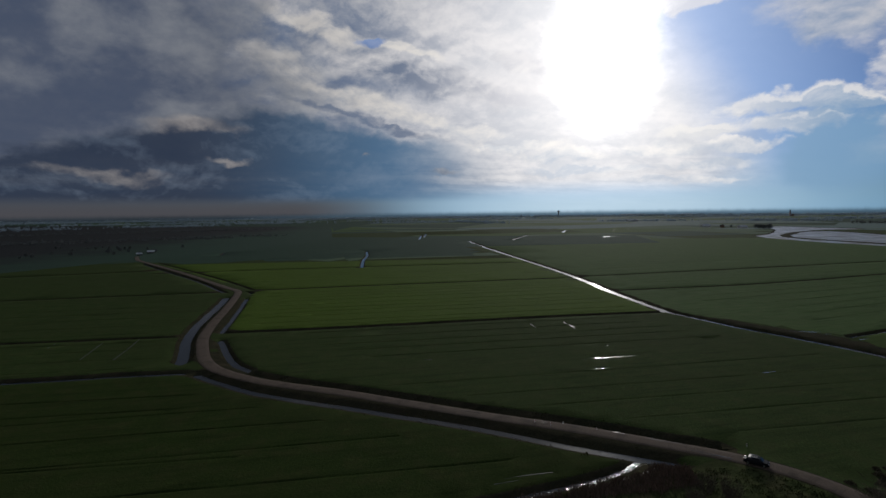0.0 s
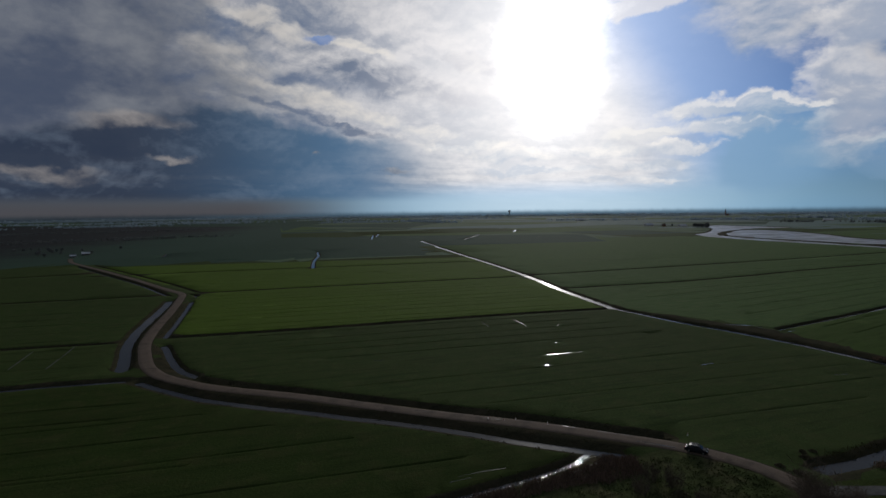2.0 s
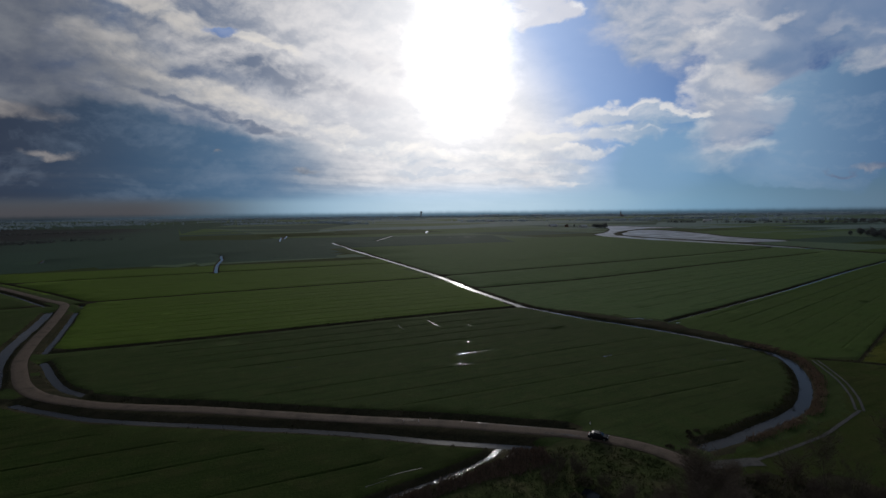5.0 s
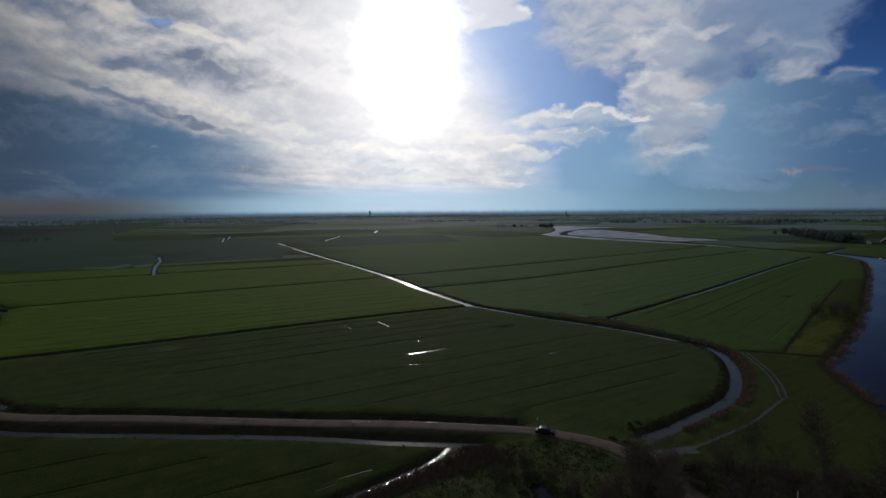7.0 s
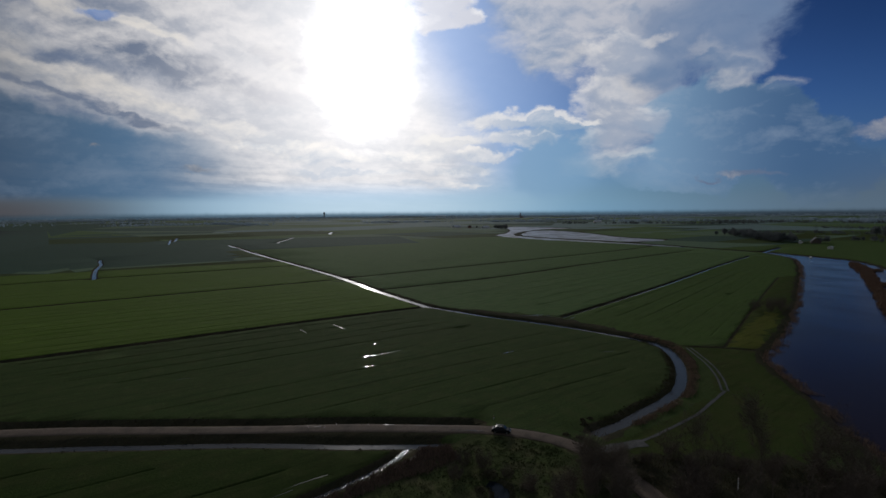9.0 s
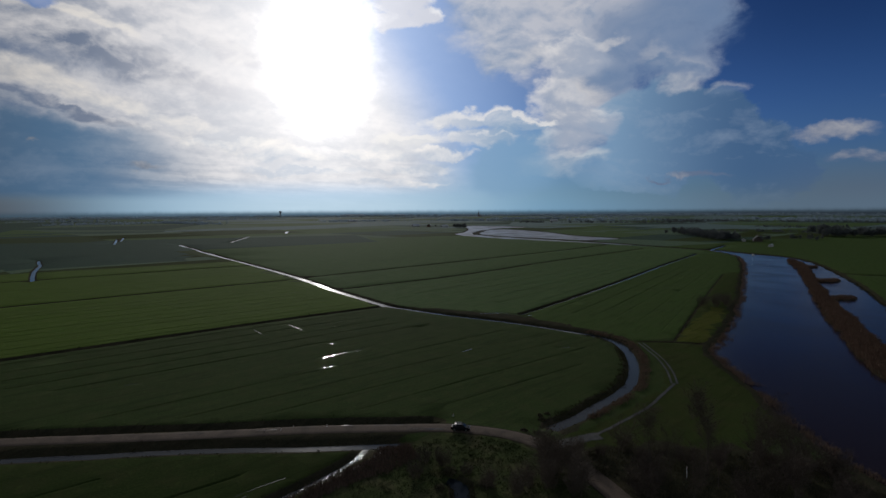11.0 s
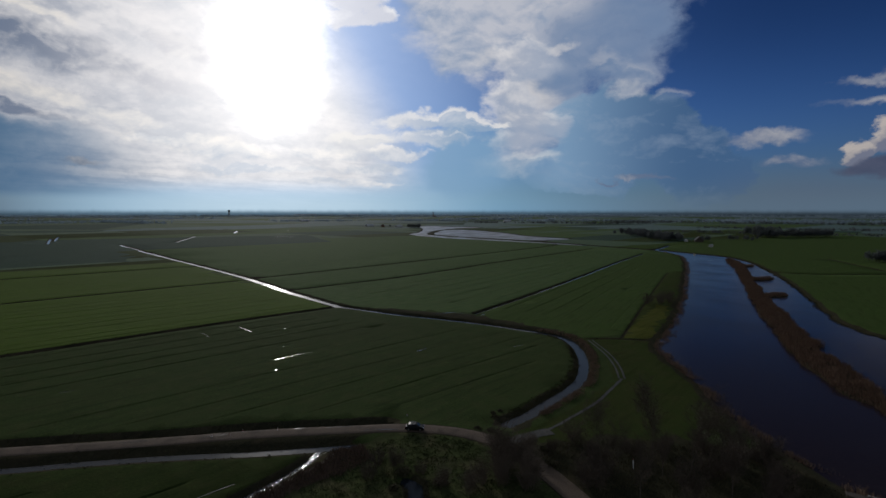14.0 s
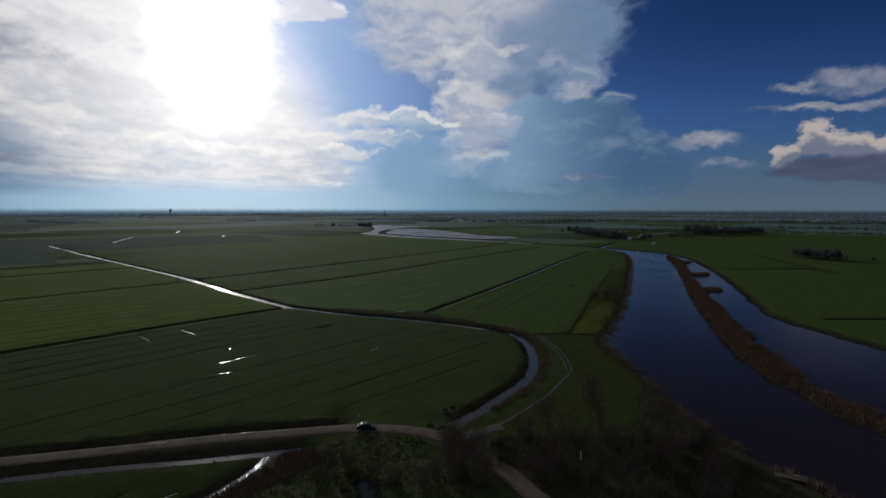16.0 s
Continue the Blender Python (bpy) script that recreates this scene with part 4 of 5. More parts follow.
# ---- wet hollows in the grass, muddy tracks ----
LANE_WET = [([(37.5, 115.8), (40, 114.8)], 0.10), ([(44.1, 112.2), (47.3, 110.7), (50.7, 108.9)], 0.12), ([(50.7, 106.1), (54, 104.2), (57.2, 102.1)], 0.10), ([(20, 122.8), (24, 121.2)], 0.08), ([(4, 129.6), (9, 127.5)], 0.08)]
for i, (line, hw) in enumerate(HOLLOWS + LANE_WET):
    level = -0.15 if i < len(HOLLOWS) else 0.292
    pts = curve(line, 0.8)
    count = len(pts)
    l, r = [], []
    for j, (q, w) in enumerate(zip(pts, normals(pts))):
        half = (hw + 0.06) * (0.35 + 0.65 * math.sin(math.pi * (j + 0.5) / count) ** 0.5)
        half *= max(0.1, 0.42 + 1.0 * noise.noise((q.x / 1.3, q.y / 1.3, i)))
        l.append((*(q + w * half), level))
        r.append((*(q - w * half), level))
    tagged(mesh_object("puddle", l + r, [(j, j + count, j + count + 1, j + 1) for j in range(count - 1)], [PUDDLE], upward=True),
           "shallow glinting puddle standing in the wet grass" if level < 0 else "thin glinting wet streak on the worn lane", "puddle", "puddles in the meadow" if level < 0 else "wet streaks on the lane")


def track(name, line, half, z, label, follow=False):
    pts = curve(line, 1.5)
    nn = normals(pts)
    verts, faces = [], []
    for q, w in zip(pts, nn):
        for f in (-1, -0.4, 0.4, 1):
            d = half * f * (1 + 0.35 * noise.noise((q.x / 3, q.y / 3, f * 3)))
            verts.append((q.x + w.x * d, q.y + w.y * d, z + (ground_z(q.x + w.x * d, q.y + w.y * d) if follow else 0)))
    for i in range(len(pts) - 1):
        for j in range(3):
            a = i * 4 + j
            faces.append((a, a + 1, a + 5, a + 4))
    tagged(mesh_object(name, verts, faces, [MUD], upward=True), label, "track", kind="structure")


for s in (-0.8, 0.8):
    track("wheel_rut", [tuple(q) for q in offset([Vector(q) for q in TRACK[:5]], s)], 0.28, 0.045, "wet muddy wheel rut along the grassy dike")
track("mud_track", TRACK[4:], 0.42, 0.05, "pale muddy farm track curving to the lane")
for line in ([(-150.7, 198.1), (-152.5, 205)], [(-126.9, 181.6), (-130.4, 193), (-134.5, 205.5)], [(-114.9, 180.9), (-119, 197), (-124, 214)]):
    track("worn_path", line, 0.2, 0.03, "faint pale worn streak across the grass", True)
for line in ([(23.6, 94.6), (32.4, 97.8), (40.2, 101.9)], [(25.1, 92.4), (34.0, 95.6), (41.8, 99.6)], [(27.6, 90.6), (36.2, 93.4), (43.6, 97.4)]):
    track("trodden_path", line, 0.16, 0.05, "pale trodden trail through the rough waste grass", True)
track("yard_surface", [(74.5, 83), (80, 83), (86, 82)], 1.7, 0.062, "trodden sandy gateway beside the lane")

# ---- reeds and rough growth ----


def blades(name, xy, lo, hi, width, mat, label, category, lean=0.35, per=6, spread=0.45, parent=None):
    """Tufts of narrow leaves standing on the ground."""
    rng = np.random.default_rng(len(xy) + per)
    xy = np.asarray(xy, float)
    base = np.repeat(xy, per, 0) + rng.normal(0, spread, (len(xy) * per, 2))
    z = np.repeat(land(xy[:, 0], xy[:, 1])[0], per)
    h = np.repeat(rng.uniform(lo, hi, len(xy)), per) * rng.uniform(0.6, 1.1, len(base))
    tall = np.array([0.75 + 0.7 * noise.noise((q[0] / 5, q[1] / 5, 2.0)) for q in xy])
    h *= np.repeat(np.clip(tall, 0.35, 1.3), per)
    a = rng.uniform(0, math.pi, len(base))
    side = np.column_stack([np.cos(a), np.sin(a)]) * width / 2 * rng.uniform(0.6, 1.4, (len(base), 1))
    tip = base + rng.normal(0, lean, (len(base), 2)) * h[:, None] * 0.4
    mid = base * 0.6 + tip * 0.4
    verts = np.concatenate([np.column_stack([base - side * 0.6, z - 0.15]), np.column_stack([base + side * 0.6, z - 0.15]),
                            np.column_stack([mid - side, z + h * 0.6]), np.column_stack([mid + side, z + h * 0.6]), np.column_stack([tip, z + h])])
    n0 = len(base)
    i = np.arange(n0)
    quads = np.column_stack([i, i + n0, i + 3 * n0, i + 2 * n0]).tolist()
    tris = np.column_stack([i + 2 * n0, i + 3 * n0, i + 4 * n0]).tolist()
    ob = mesh_object(name, verts, quads + tris, [mat], smooth=False)
    return tagged(ob, label, category, kind="stuff")


rng = random.Random(11)


def scatter(poly, count):
    xs, ys = [q[0] for q in poly], [q[1] for q in poly]
    out = []
    while len(out) < count:
        c_ = np.column_stack([np.random.uniform(min(xs), max(xs), 4000), np.random.uniform(min(ys), max(ys), 4000)])
        out += c_[inside(c_[:, 0], c_[:, 1], [tuple(q) for q in poly])].tolist()
    return out[:count]


def along_line(line, lo, hi, every, patchy=0.0, reach=1e9):
    out = []
    for a, b in zip(line, line[1:]):
        t = (b - a)
        w = Vector((-t.y, t.x)).normalized()
        count = t.length / every
        for _ in range(int(count) + (rng.random() < count % 1)):
            q = a.lerp(b, rng.random()) + w * rng.uniform(lo, hi)
            if q.length < reach and noise.noise((q.x / 7, q.y / 7, 3)) > -1 + 1.2 * patchy:
                out.append((q.x, q.y))
    return out


blades("reed_bed", scatter(isle, 11000) + sum([scatter(q, 260) for q in nubs], []), 1.3, 2.4, 0.10, ISLEREED, "dense russet-brown dry reeds covering the river island", "reeds")
left_line = wobble(curve(LEFT_BANK, 5), 1.6, 11)
blades("reed_fringe", along_line(left_line[95:], -0.5, 4.2, 0.09, 0.6) + along_line(left_line[:95], -0.4, 3.0, 0.22, 0.6), 0.9, 2.0, 0.09, REED, "ragged brown reed fringe along the river bank", "reeds")
right_line = wobble(curve(RIGHT_BANK, 5), 1.6, 11)
blades("bank_sedge", along_line(right_line, -1.5, 0.6, 0.25, 0.5), 0.3, 0.8, 0.12, SEDGE, "dark low sedge edging the far river bank", "sedge")
canal_b = LINES[1][1]
blades("canal_reeds", along_line(canal_b[:12], 2.2, 4.6, 0.12, 0.5), 0.5, 1.3, 0.09, REED, "brown reeds along the outer bank of the canal bend", "reeds")
# sedge added to darken the inner bank, where the steep slope lies in shade
blades("bank_growth", along_line(canal_b, -4.4, -1.9, 0.16, 0.5), 0.15, 0.45, 0.11, SEDGE, "low sedge standing in for shade on the inner canal bank", "grass", spread=0.4)
edge_pts = []
for nm, line, hw, run, bed in LINES:
    for s in (-1, 1):
        near_line = [q for q in line if q.length < 330]
        if len(near_line) > 1:
            edge_pts += along_line(near_line, s * (hw + 0.1), s * (hw + run + 0.5), 0.8, 0.55, 330)
blades("ditch_sedge", edge_pts, 0.15, 0.5, 0.10, SEDGE, "tufts of rough dull sedge along the ditch banks", "sedge", spread=0.3, per=5)
W4_REEDS = [(38, 97.2), (42, 101.5), (47, 100.5), (46, 93), (38, 90.5), (30, 90), (20, 86.6), (12, 84), (12, 87.6), (22, 91.0), (31, 94.9)]
blades("ditch_reeds", scatter(W4_REEDS, 1500), 0.6, 1.5, 0.09, RUSSET, "matted brown reeds crowding the end of the ditch", "reeds", lean=0.6)
ROUGH = [(45, 99), (58, 98.5), (66, 92), (68.5, 82), (66, 66), (58, 50), (30, 66), (20, 84), (36, 92)]
blades("rough_grass", scatter(ROUGH, 3600), 0.12, 0.4, 0.10, TUSSOCK, "rough uneven tussocky grass on the waste corner", "grass", spread=0.35)
COPSE = [(74, 74), (80, 78), (100, 66), (112, 54), (113, 44), (108, 30), (92, 10), (66, 20), (72, 56)]
blades("copse_floor_growth", scatter(COPSE, 4200), 0.2, 0.7, 0.10, SCRUB, "dark tangled undergrowth beneath bare trees", "undergrowth", spread=0.5)

# ---- bare trees and shrubs ----


def limbs(rng, start, way, length, r, depth, out, twigs, droop=0.0, spread_a=0.6):
    """A bent tapering limb and its side limbs; out gets (a, b, r0, r1), twigs the fine ends."""
    steps = 4 if depth > 1 else 3
    p, d = Vector(start), Vector(way).normalized()
    rr = r
    for i in range(steps):
        d = (d + Vector((rng.gauss(0, 0.12), rng.gauss(0, 0.12), rng.gauss(0.05 - droop, 0.08)))).normalized()
        q = p + d * length / steps
        r1 = rr * (0.80 if depth else 0.6)
        out.append((p.copy(), q.copy(), rr, r1))
        if depth > 0 and (i > 0 or depth < 3):
            for _ in range(2 if depth > 1 else 3):
                side = Vector((rng.gauss(0, 1), rng.gauss(0, 1), rng.gauss(0.1, 0.5))).normalized()
                limbs(rng, p.lerp(q, rng.random()), d.lerp(side, spread_a), length * rng.uniform(0.42, 0.66), r1 * 0.55, depth - 1, out, twigs, droop, spread_a)
        p, rr = q, r1
    if depth <= 1:
        for _ in range(6):
            side = Vector((rng.gauss(0, 1), rng.gauss(0, 1), rng.gauss(0.35, 0.6))).normalized()
            twigs.append((p - d * length * rng.random() * 0.7, d.lerp(side, 0.6).normalized() * length * rng.uniform(0.3, 0.7)))


def sticks(name, segs, mat, parent, sides=5):
    verts, faces = [], []
    for a, b, r0, r1 in segs:
        d = (b - a).normalized()
        s = d.orthogonal().normalized()
        t = d.cross(s)
        i = len(verts)
        for p, r in ((a, r0), (b, r1)):
            for j in range(sides):
                w = 2 * math.pi * j / sides
                verts.append(p + (s * math.cos(w) + t * math.sin(w)) * r)
        for j in range(sides):
            faces.append((i + j, i + (j + 1) % sides, i + sides + (j + 1) % sides, i + sides + j))
    return mesh_object(name, verts, faces, [mat], parent)


def sprigs(name, twigs, width, mat, parent, rng):
    verts, faces = [], []
    for p, d in twigs:
        s = d.orthogonal().normalized() * width
        s.rotate(Matrix.Rotation(rng.random() * 6.28, 3, d.normalized()))
        i = len(verts)
        verts += [p - s, p + s, p + d * 0.55 + s * 0.8 + Vector((0, 0, rng.gauss(0, 0.05))), p + d]
        faces += [(i, i + 1, i + 2), (i, i + 2, i + 3)]
    return mesh_object(name, verts, faces, [mat], parent, smooth=False)


def bare_tree(seed, height, label, depth=3):
    rng_t = random.Random(seed)
    ob = thing("bare_tree", 0, 0, -50, 0, label, "tree", "bare trees beside the lane")
    segs, twigs = [], []
    limbs(rng_t, (0, 0, -0.3), (rng_t.gauss(0, 0.05), rng_t.gauss(0, 0.05), 1), height * 0.92, height * 0.012, depth, segs, twigs, -0.05, 0.40)
    thick = [q for q in segs if q[2] > height * 0.0045]
    thin = [q for q in segs if q[2] <= height * 0.0045]
    sticks("trunk", thick, BARK, ob, 7)
    crown = sticks("crown", thin, TWIGS, ob, 3)
    sprigs("spray", twigs, 0.016, TWIGS, crown, rng_t)
    return ob


def shrub(seed, height, radius, stems, mat, name, label, category, group, lean=0.35):
    rng_t = random.Random(seed)
    ob = thing(name, 0, 0, -50, 0, label, category, group)
    segs, twigs = [], []
    for _ in range(stems):
        a, rr = rng_t.uniform(0, 6.28), radius * math.sqrt(rng_t.random())
        lean_v = Vector((math.cos(a) * lean, math.sin(a) * lean, 1))
        limbs(rng_t, (math.cos(a) * rr, math.sin(a) * rr, -0.2), lean_v, height * rng_t.uniform(0.55, 1.0), 0.035, 1, segs, twigs, 0.0, 0.35)
    st = sticks("branchwork", segs, mat, ob, 3)
    sprigs("spray", twigs, 0.022, mat, st, rng_t)
    return ob


def bramble(seed, radius, height):
    """A low dense bush: a mound of small leaf clumps with gaps."""
    rng_t = random.Random(seed)
    ob = thing("bush", 0, 0, -50, 0, "low dark tangled bramble bush beside the ditch", "bush", "low bushes near the lane")
    verts, faces = [], []
    for _ in range(420):
        a, e = rng_t.uniform(0, 6.28), rng_t.uniform(0, 1.45)
        rr = radius * (0.55 + 0.45 * rng_t.random()) * (0.75 + 0.5 * abs(math.sin(a * 2.5 + seed)))
        c_ = Vector((math.cos(a) * math.cos(e) * rr, math.sin(a) * math.cos(e) * rr, math.sin(e) * height * rng_t.uniform(0.5, 1.05)))
        i = len(verts)
        for _ in range(3):
            verts.append(c_ + Vector((rng_t.gauss(0, 0.16), rng_t.gauss(0, 0.16), rng_t.gauss(0, 0.14))))
        faces.append((i, i + 1, i + 2))
    mesh_object("foliage", verts, faces, [SCRUB], ob, smooth=False)
    segs, twigs = [], []
    for _ in range(9):
        a = rng_t.uniform(0, 6.28)
        limbs(rng_t, (0, 0, -0.1), (math.cos(a), math.sin(a), 0.9), radius * 0.9, 0.03, 1, segs, twigs, 0.05)
    sticks("branchwork", segs, TWIGS, ob, 3)
    return ob


def spread_out(protos, spots, lo=0.85, hi=1.15):
    heights = land(np.array([float(q[0]) for q in spots]), np.array([float(q[1]) for q in spots]))[0]
    for i, spot in enumerate(spots):
        x, y = spot[:2]
        s = rng.uniform(lo, hi) * (spot[2] if len(spot) > 2 else 1)
        m = pose(x, y, float(heights[i]), 0, 0, rng.uniform(0, 360)) @ Matrix.Diagonal((s, s, s * rng.uniform(0.92, 1.08), 1))
        copy_thing(protos[i % len(protos)], m)
    for q in protos:
        for o in (*q.children_recursive, q):
            bpy.data.objects.remove(o)


TREE_LABEL = "leafless slender grey tree rising from dark undergrowth"
spread_out([bare_tree(3, 13, TREE_LABEL), bare_tree(8, 14, TREE_LABEL), bare_tree(21, 12, TREE_LABEL)],
           [(80.5, 72, 0.55), (86, 68, 0.58), (92, 60, 0.9), (94, 53, 0.95), (101, 57, 0.6), (88, 55, 0.6), (83, 61, 0.5), (98, 47, 0.75), (90, 43, 0.7), (77, 52, 0.55)])
WILLOW_LABEL = "leafless brown willow thicket of many upright shoots"
spread_out([shrub(s, 6.0, 1.5, 26, WILLOW, "willow_thicket", WILLOW_LABEL, "shrub", "willow thickets by the lane bend", 0.12) for s in (1, 2, 3)],
           [(67.5, 78, 1.0), (66, 74.5, 1.05), (69, 73, 0.9), (63.5, 73, 0.8), (61, 70, 0.75), (67, 69.5, 0.9), (58, 72.5, 0.6), (55, 71.5, 0.55), (75, 77, 0.55), (64, 66, 0.8), (52, 76, 0.5)])
SHRUB_LABEL = "bare grey-brown shrub with a haze of fine twigs"
spread_out([shrub(s, 4.2, 1.6, 22, TWIGS, "bare_shrub", SHRUB_LABEL, "shrub", "bare shrubs along river and lane") for s in (5, 6, 7)],
           [(105, 56), (111, 53.5), (104, 50), (109, 46), (96, 50), (87, 49), (79, 62),
            (83, 66), (103, 41), (97, 38), (89, 36), (80, 44), (74, 60), (111, 48), (46, 90.5, 0.6), (49, 87.5, 0.6), (42, 86, 0.55), (51, 82, 0.5), (91, 64, 0.8), (98, 62, 0.8), (85, 73.5, 0.6), (79, 75, 0.55)])
spread_out([shrub(s, 5.2, 0.8, 11, TWIGS, "bare_shrub", "thin bare shrub on the river bank, open haze of twigs", "shrub", "bare shrubs along river and lane") for s in (15, 16, 17)],
           [(249, 170), (255, 172), (261, 170), (254, 165), (260, 163, 0.9), (267, 168), (271, 173, 0.9)])
spread_out([bramble(2, 1.3, 0.7), bramble(9, 1.7, 0.6), bramble(4, 1.0, 0.8)],
           [(73, 92.5, 0.7), (74.6, 89.6, 0.7), (82, 97.6, 0.7), (80.8, 95.6, 0.8), (84.5, 97.9, 0.6), (44, 80), (52, 77), (48.7, 84.6), (76, 80.5, 0.8), (77.5, 76, 0.9),
            (74.5, 70), (76, 65), (118, 103.2, 0.7), (93.5, 91.3, 0.7)])

# ---- parked car ----


def car(x, y, turn):
    z0 = 0.28
    ob = thing("car", x, y, z0, turn, "dark parked estate car on the edge of the lane", "car")
    side = [(-2.12, 0.42), (-2.16, 0.80), (-2.02, 0.98), (-1.72, 1.02), (-1.35, 1.42), (-0.9, 1.55), (0.2, 1.56), (0.62, 1.46), (1.18, 1.02), (1.9, 0.92), (2.14, 0.74), (2.16, 0.42), (1.7, 0.26), (-1.7, 0.26)]
    bm = bmesh.new()
    rings = []
    for yy, inset in ((-0.88, 0.05), (-0.80, 0.0), (0.80, 0.0), (0.88, 0.05)):
        ring = []
        for sx, sz in side:
            tuck = 0.16 if sz > 1.2 else 0.0
            ring.append(bm.verts.new((sx * (1 - inset * 0.3), yy * (1 - tuck), sz - (inset if sz > 0.6 else -inset))))
        rings.append(ring)
    for r0, r1 in zip(rings, rings[1:]):
        for i in range(len(side)):
            bm.faces.new((r0[i], r0[(i + 1) % len(side)], r1[(i + 1) % len(side)], r1[i]))
    bm.faces.new(rings[0])
    bm.faces.new(rings[-1][::-1])
    bmesh.ops.triangulate(bm, faces=[f for f in bm.faces if len(f.verts) > 4])
    body = part("body", bm, PAINT, ob, "dark glossy bodywork")

    def sheet(name, pts, thick=(0, 0, 0)):
        b2 = bmesh.new()
        f = b2.faces.new([b2.verts.new(q) for q in pts])
        e = bmesh.ops.extrude_face_region(b2, geom=[f])
        bmesh.ops.translate(b2, verts=[g for g in e["geom"] if isinstance(g, bmesh.types.BMVert)], vec=thick)
        return part(name, b2, CARGLASS, ob, "dark tinted glass")

    sheet("windscreen", [(0.66, -0.60, 1.46), (1.16, -0.72, 1.06), (1.16, 0.72, 1.06), (0.66, 0.60, 1.46)], (0.025, 0, 0.03))
    sheet("rear_window", [(-1.38, -0.60, 1.41), (-1.70, -0.70, 1.07), (-1.70, 0.70, 1.07), (-1.38, 0.60, 1.41)], (-0.03, 0, 0.02))
    for s in (-1, 1):
        sheet("front_side_window", [(0.05, s * 0.80, 1.08), (1.02, s * 0.86, 1.06), (0.58, s * 0.73, 1.43), (0.05, s * 0.71, 1.50)], (0, s * 0.02, 0.01))
        sheet("rear_side_window", [(-1.5, s * 0.85, 1.08), (-0.05, s * 0.80, 1.08), (-0.05, s * 0.71, 1.50), (-0.95, s * 0.71, 1.49), (-1.3, s * 0.74, 1.40)], (0, s * 0.02, 0.01))
        part("wing_mirror", box(bmesh.new(), 0.92, s * 0.98, 1.06, 0.14, 0.2, 0.14, 0.03), PAINT, ob)
        part("headlight", box(bmesh.new(), 2.02, s * 0.62, 0.76, 0.2, 0.36, 0.15, 0.03), LAMPGLASS, ob, "clear glass headlight")
        part("taillight", box(bmesh.new(), -2.08, s * 0.70, 0.86, 0.12, 0.24, 0.24, 0.03), REDLENS, ob, "red taillight")
        part("roof_rail", tube(bmesh.new(), (-1.2, s * 0.66, 1.58), (0.35, s * 0.66, 1.59), 0.025, 0.025), ALLOY, ob, "slim metal roof rail")
        for fx in (-1.32, 1.34):
            wheel = new("wheel")
            wheel.parent = ob
            wheel.location = (fx, s * 0.80, 0.32)
            b2 = bmesh.new()
            bmesh.ops.create_cone(b2, cap_ends=True, segments=20, radius1=0.32, radius2=0.32, depth=0.21, matrix=pose(0, 0, 0, 90))
            bmesh.ops.bevel(b2, geom=[e for e in b2.edges if len(e.link_faces) == 2 and e.calc_face_angle() > 1], offset=0.04, segments=2, affect="EDGES")
            part("tyre", b2, TYRE, wheel, "black rubber tyre")
            b2 = bmesh.new()
            bmesh.ops.create_cone(b2, cap_ends=True, segments=16, radius1=0.21, radius2=0.19, depth=0.235, matrix=pose(0, 0, 0, 90))
            part("rim", b2, ALLOY, wheel, "silver wheel rim")
    part("front_bumper", box(bmesh.new(), 2.12, 0, 0.45, 0.16, 1.66, 0.24, 0.05), PAINT, ob)
    part("rear_bumper", box(bmesh.new(), -2.12, 0, 0.48, 0.16, 1.66, 0.24, 0.05), PAINT, ob)


car(60.4, 99.75, -37)

# ---- farms, tower, small built things ----


def house(name, x, y, turn, lx, ly, eaves, ridge, wall_mat, roof_mat, label, category="house", chimney=True, group="farm buildings"):
    ob = thing(name, x, y, 0, turn, label, category, group)
    bm = bmesh.new()
    hx, hy = lx / 2, ly / 2
    v0 = [bm.verts.new(q) for q in ((-hx, -hy, -0.4), (hx, -hy, -0.4), (hx, hy, -0.4), (-hx, hy, -0.4), (-hx, -hy, eaves), (hx, -hy, eaves), (hx, hy, eaves), (-hx, hy, eaves), (-hx, 0, ridge - 0.15), (hx, 0, ridge - 0.15))]
    for f in ((0, 1, 5, 4), (2, 3, 7, 6), (1, 2, 6, 9, 5), (3, 0, 4, 8, 7), (3, 2, 1, 0)):
        bm.faces.new([v0[i] for i in f])
    part("wall", bm, wall_mat, ob)
    bm = bmesh.new()
    o = 0.5
    slope = (ridge - eaves) / hy
    for s in (-1, 1):
        q = [(-hx - o, 0, ridge), (hx + o, 0, ridge), (hx + o, s * (hy + o), eaves - slope * o), (-hx - o, s * (hy + o), eaves - slope * o)]
        a = [bm.verts.new(p) for p in q]
        b = [bm.verts.new((p[0], p[1], p[2] + 0.22)) for p in q]
        bm.faces.new(a)
        bm.faces.new(b[::-1])
        for i in range(4):
            bm.faces.new((a[i], a[(i + 1) % 4], b[(i + 1) % 4], b[i]))
    roof = part("roof", bm, roof_mat, ob)
    if chimney:
        part("chimney", box(bmesh.new(), hx * 0.6, 0, ridge + 0.4, 0.7, 0.7, 1.6), BRICKWALL, roof)
    for s in (-1, 1):
        for i in range(max(2, int(lx / 4.5))):
            px_ = -hx + (i + 0.5) * lx / max(2, int(lx / 4.5))
            w = part("window", box(bmesh.new(), px_, s * hy, eaves * 0.55, 1.5, 0.12, 1.3), WHITE, ob, "white window frame")
            part("pane", box(bmesh.new(), px_, s * (hy + 0.02), eaves * 0.55, 1.25, 0.12, 1.05), PANE, w)
    part("door", box(bmesh.new(), hx + 0.02, -hy * 0.3, 1.0, 0.1, 1.1, 2.3), TIMBER, ob)


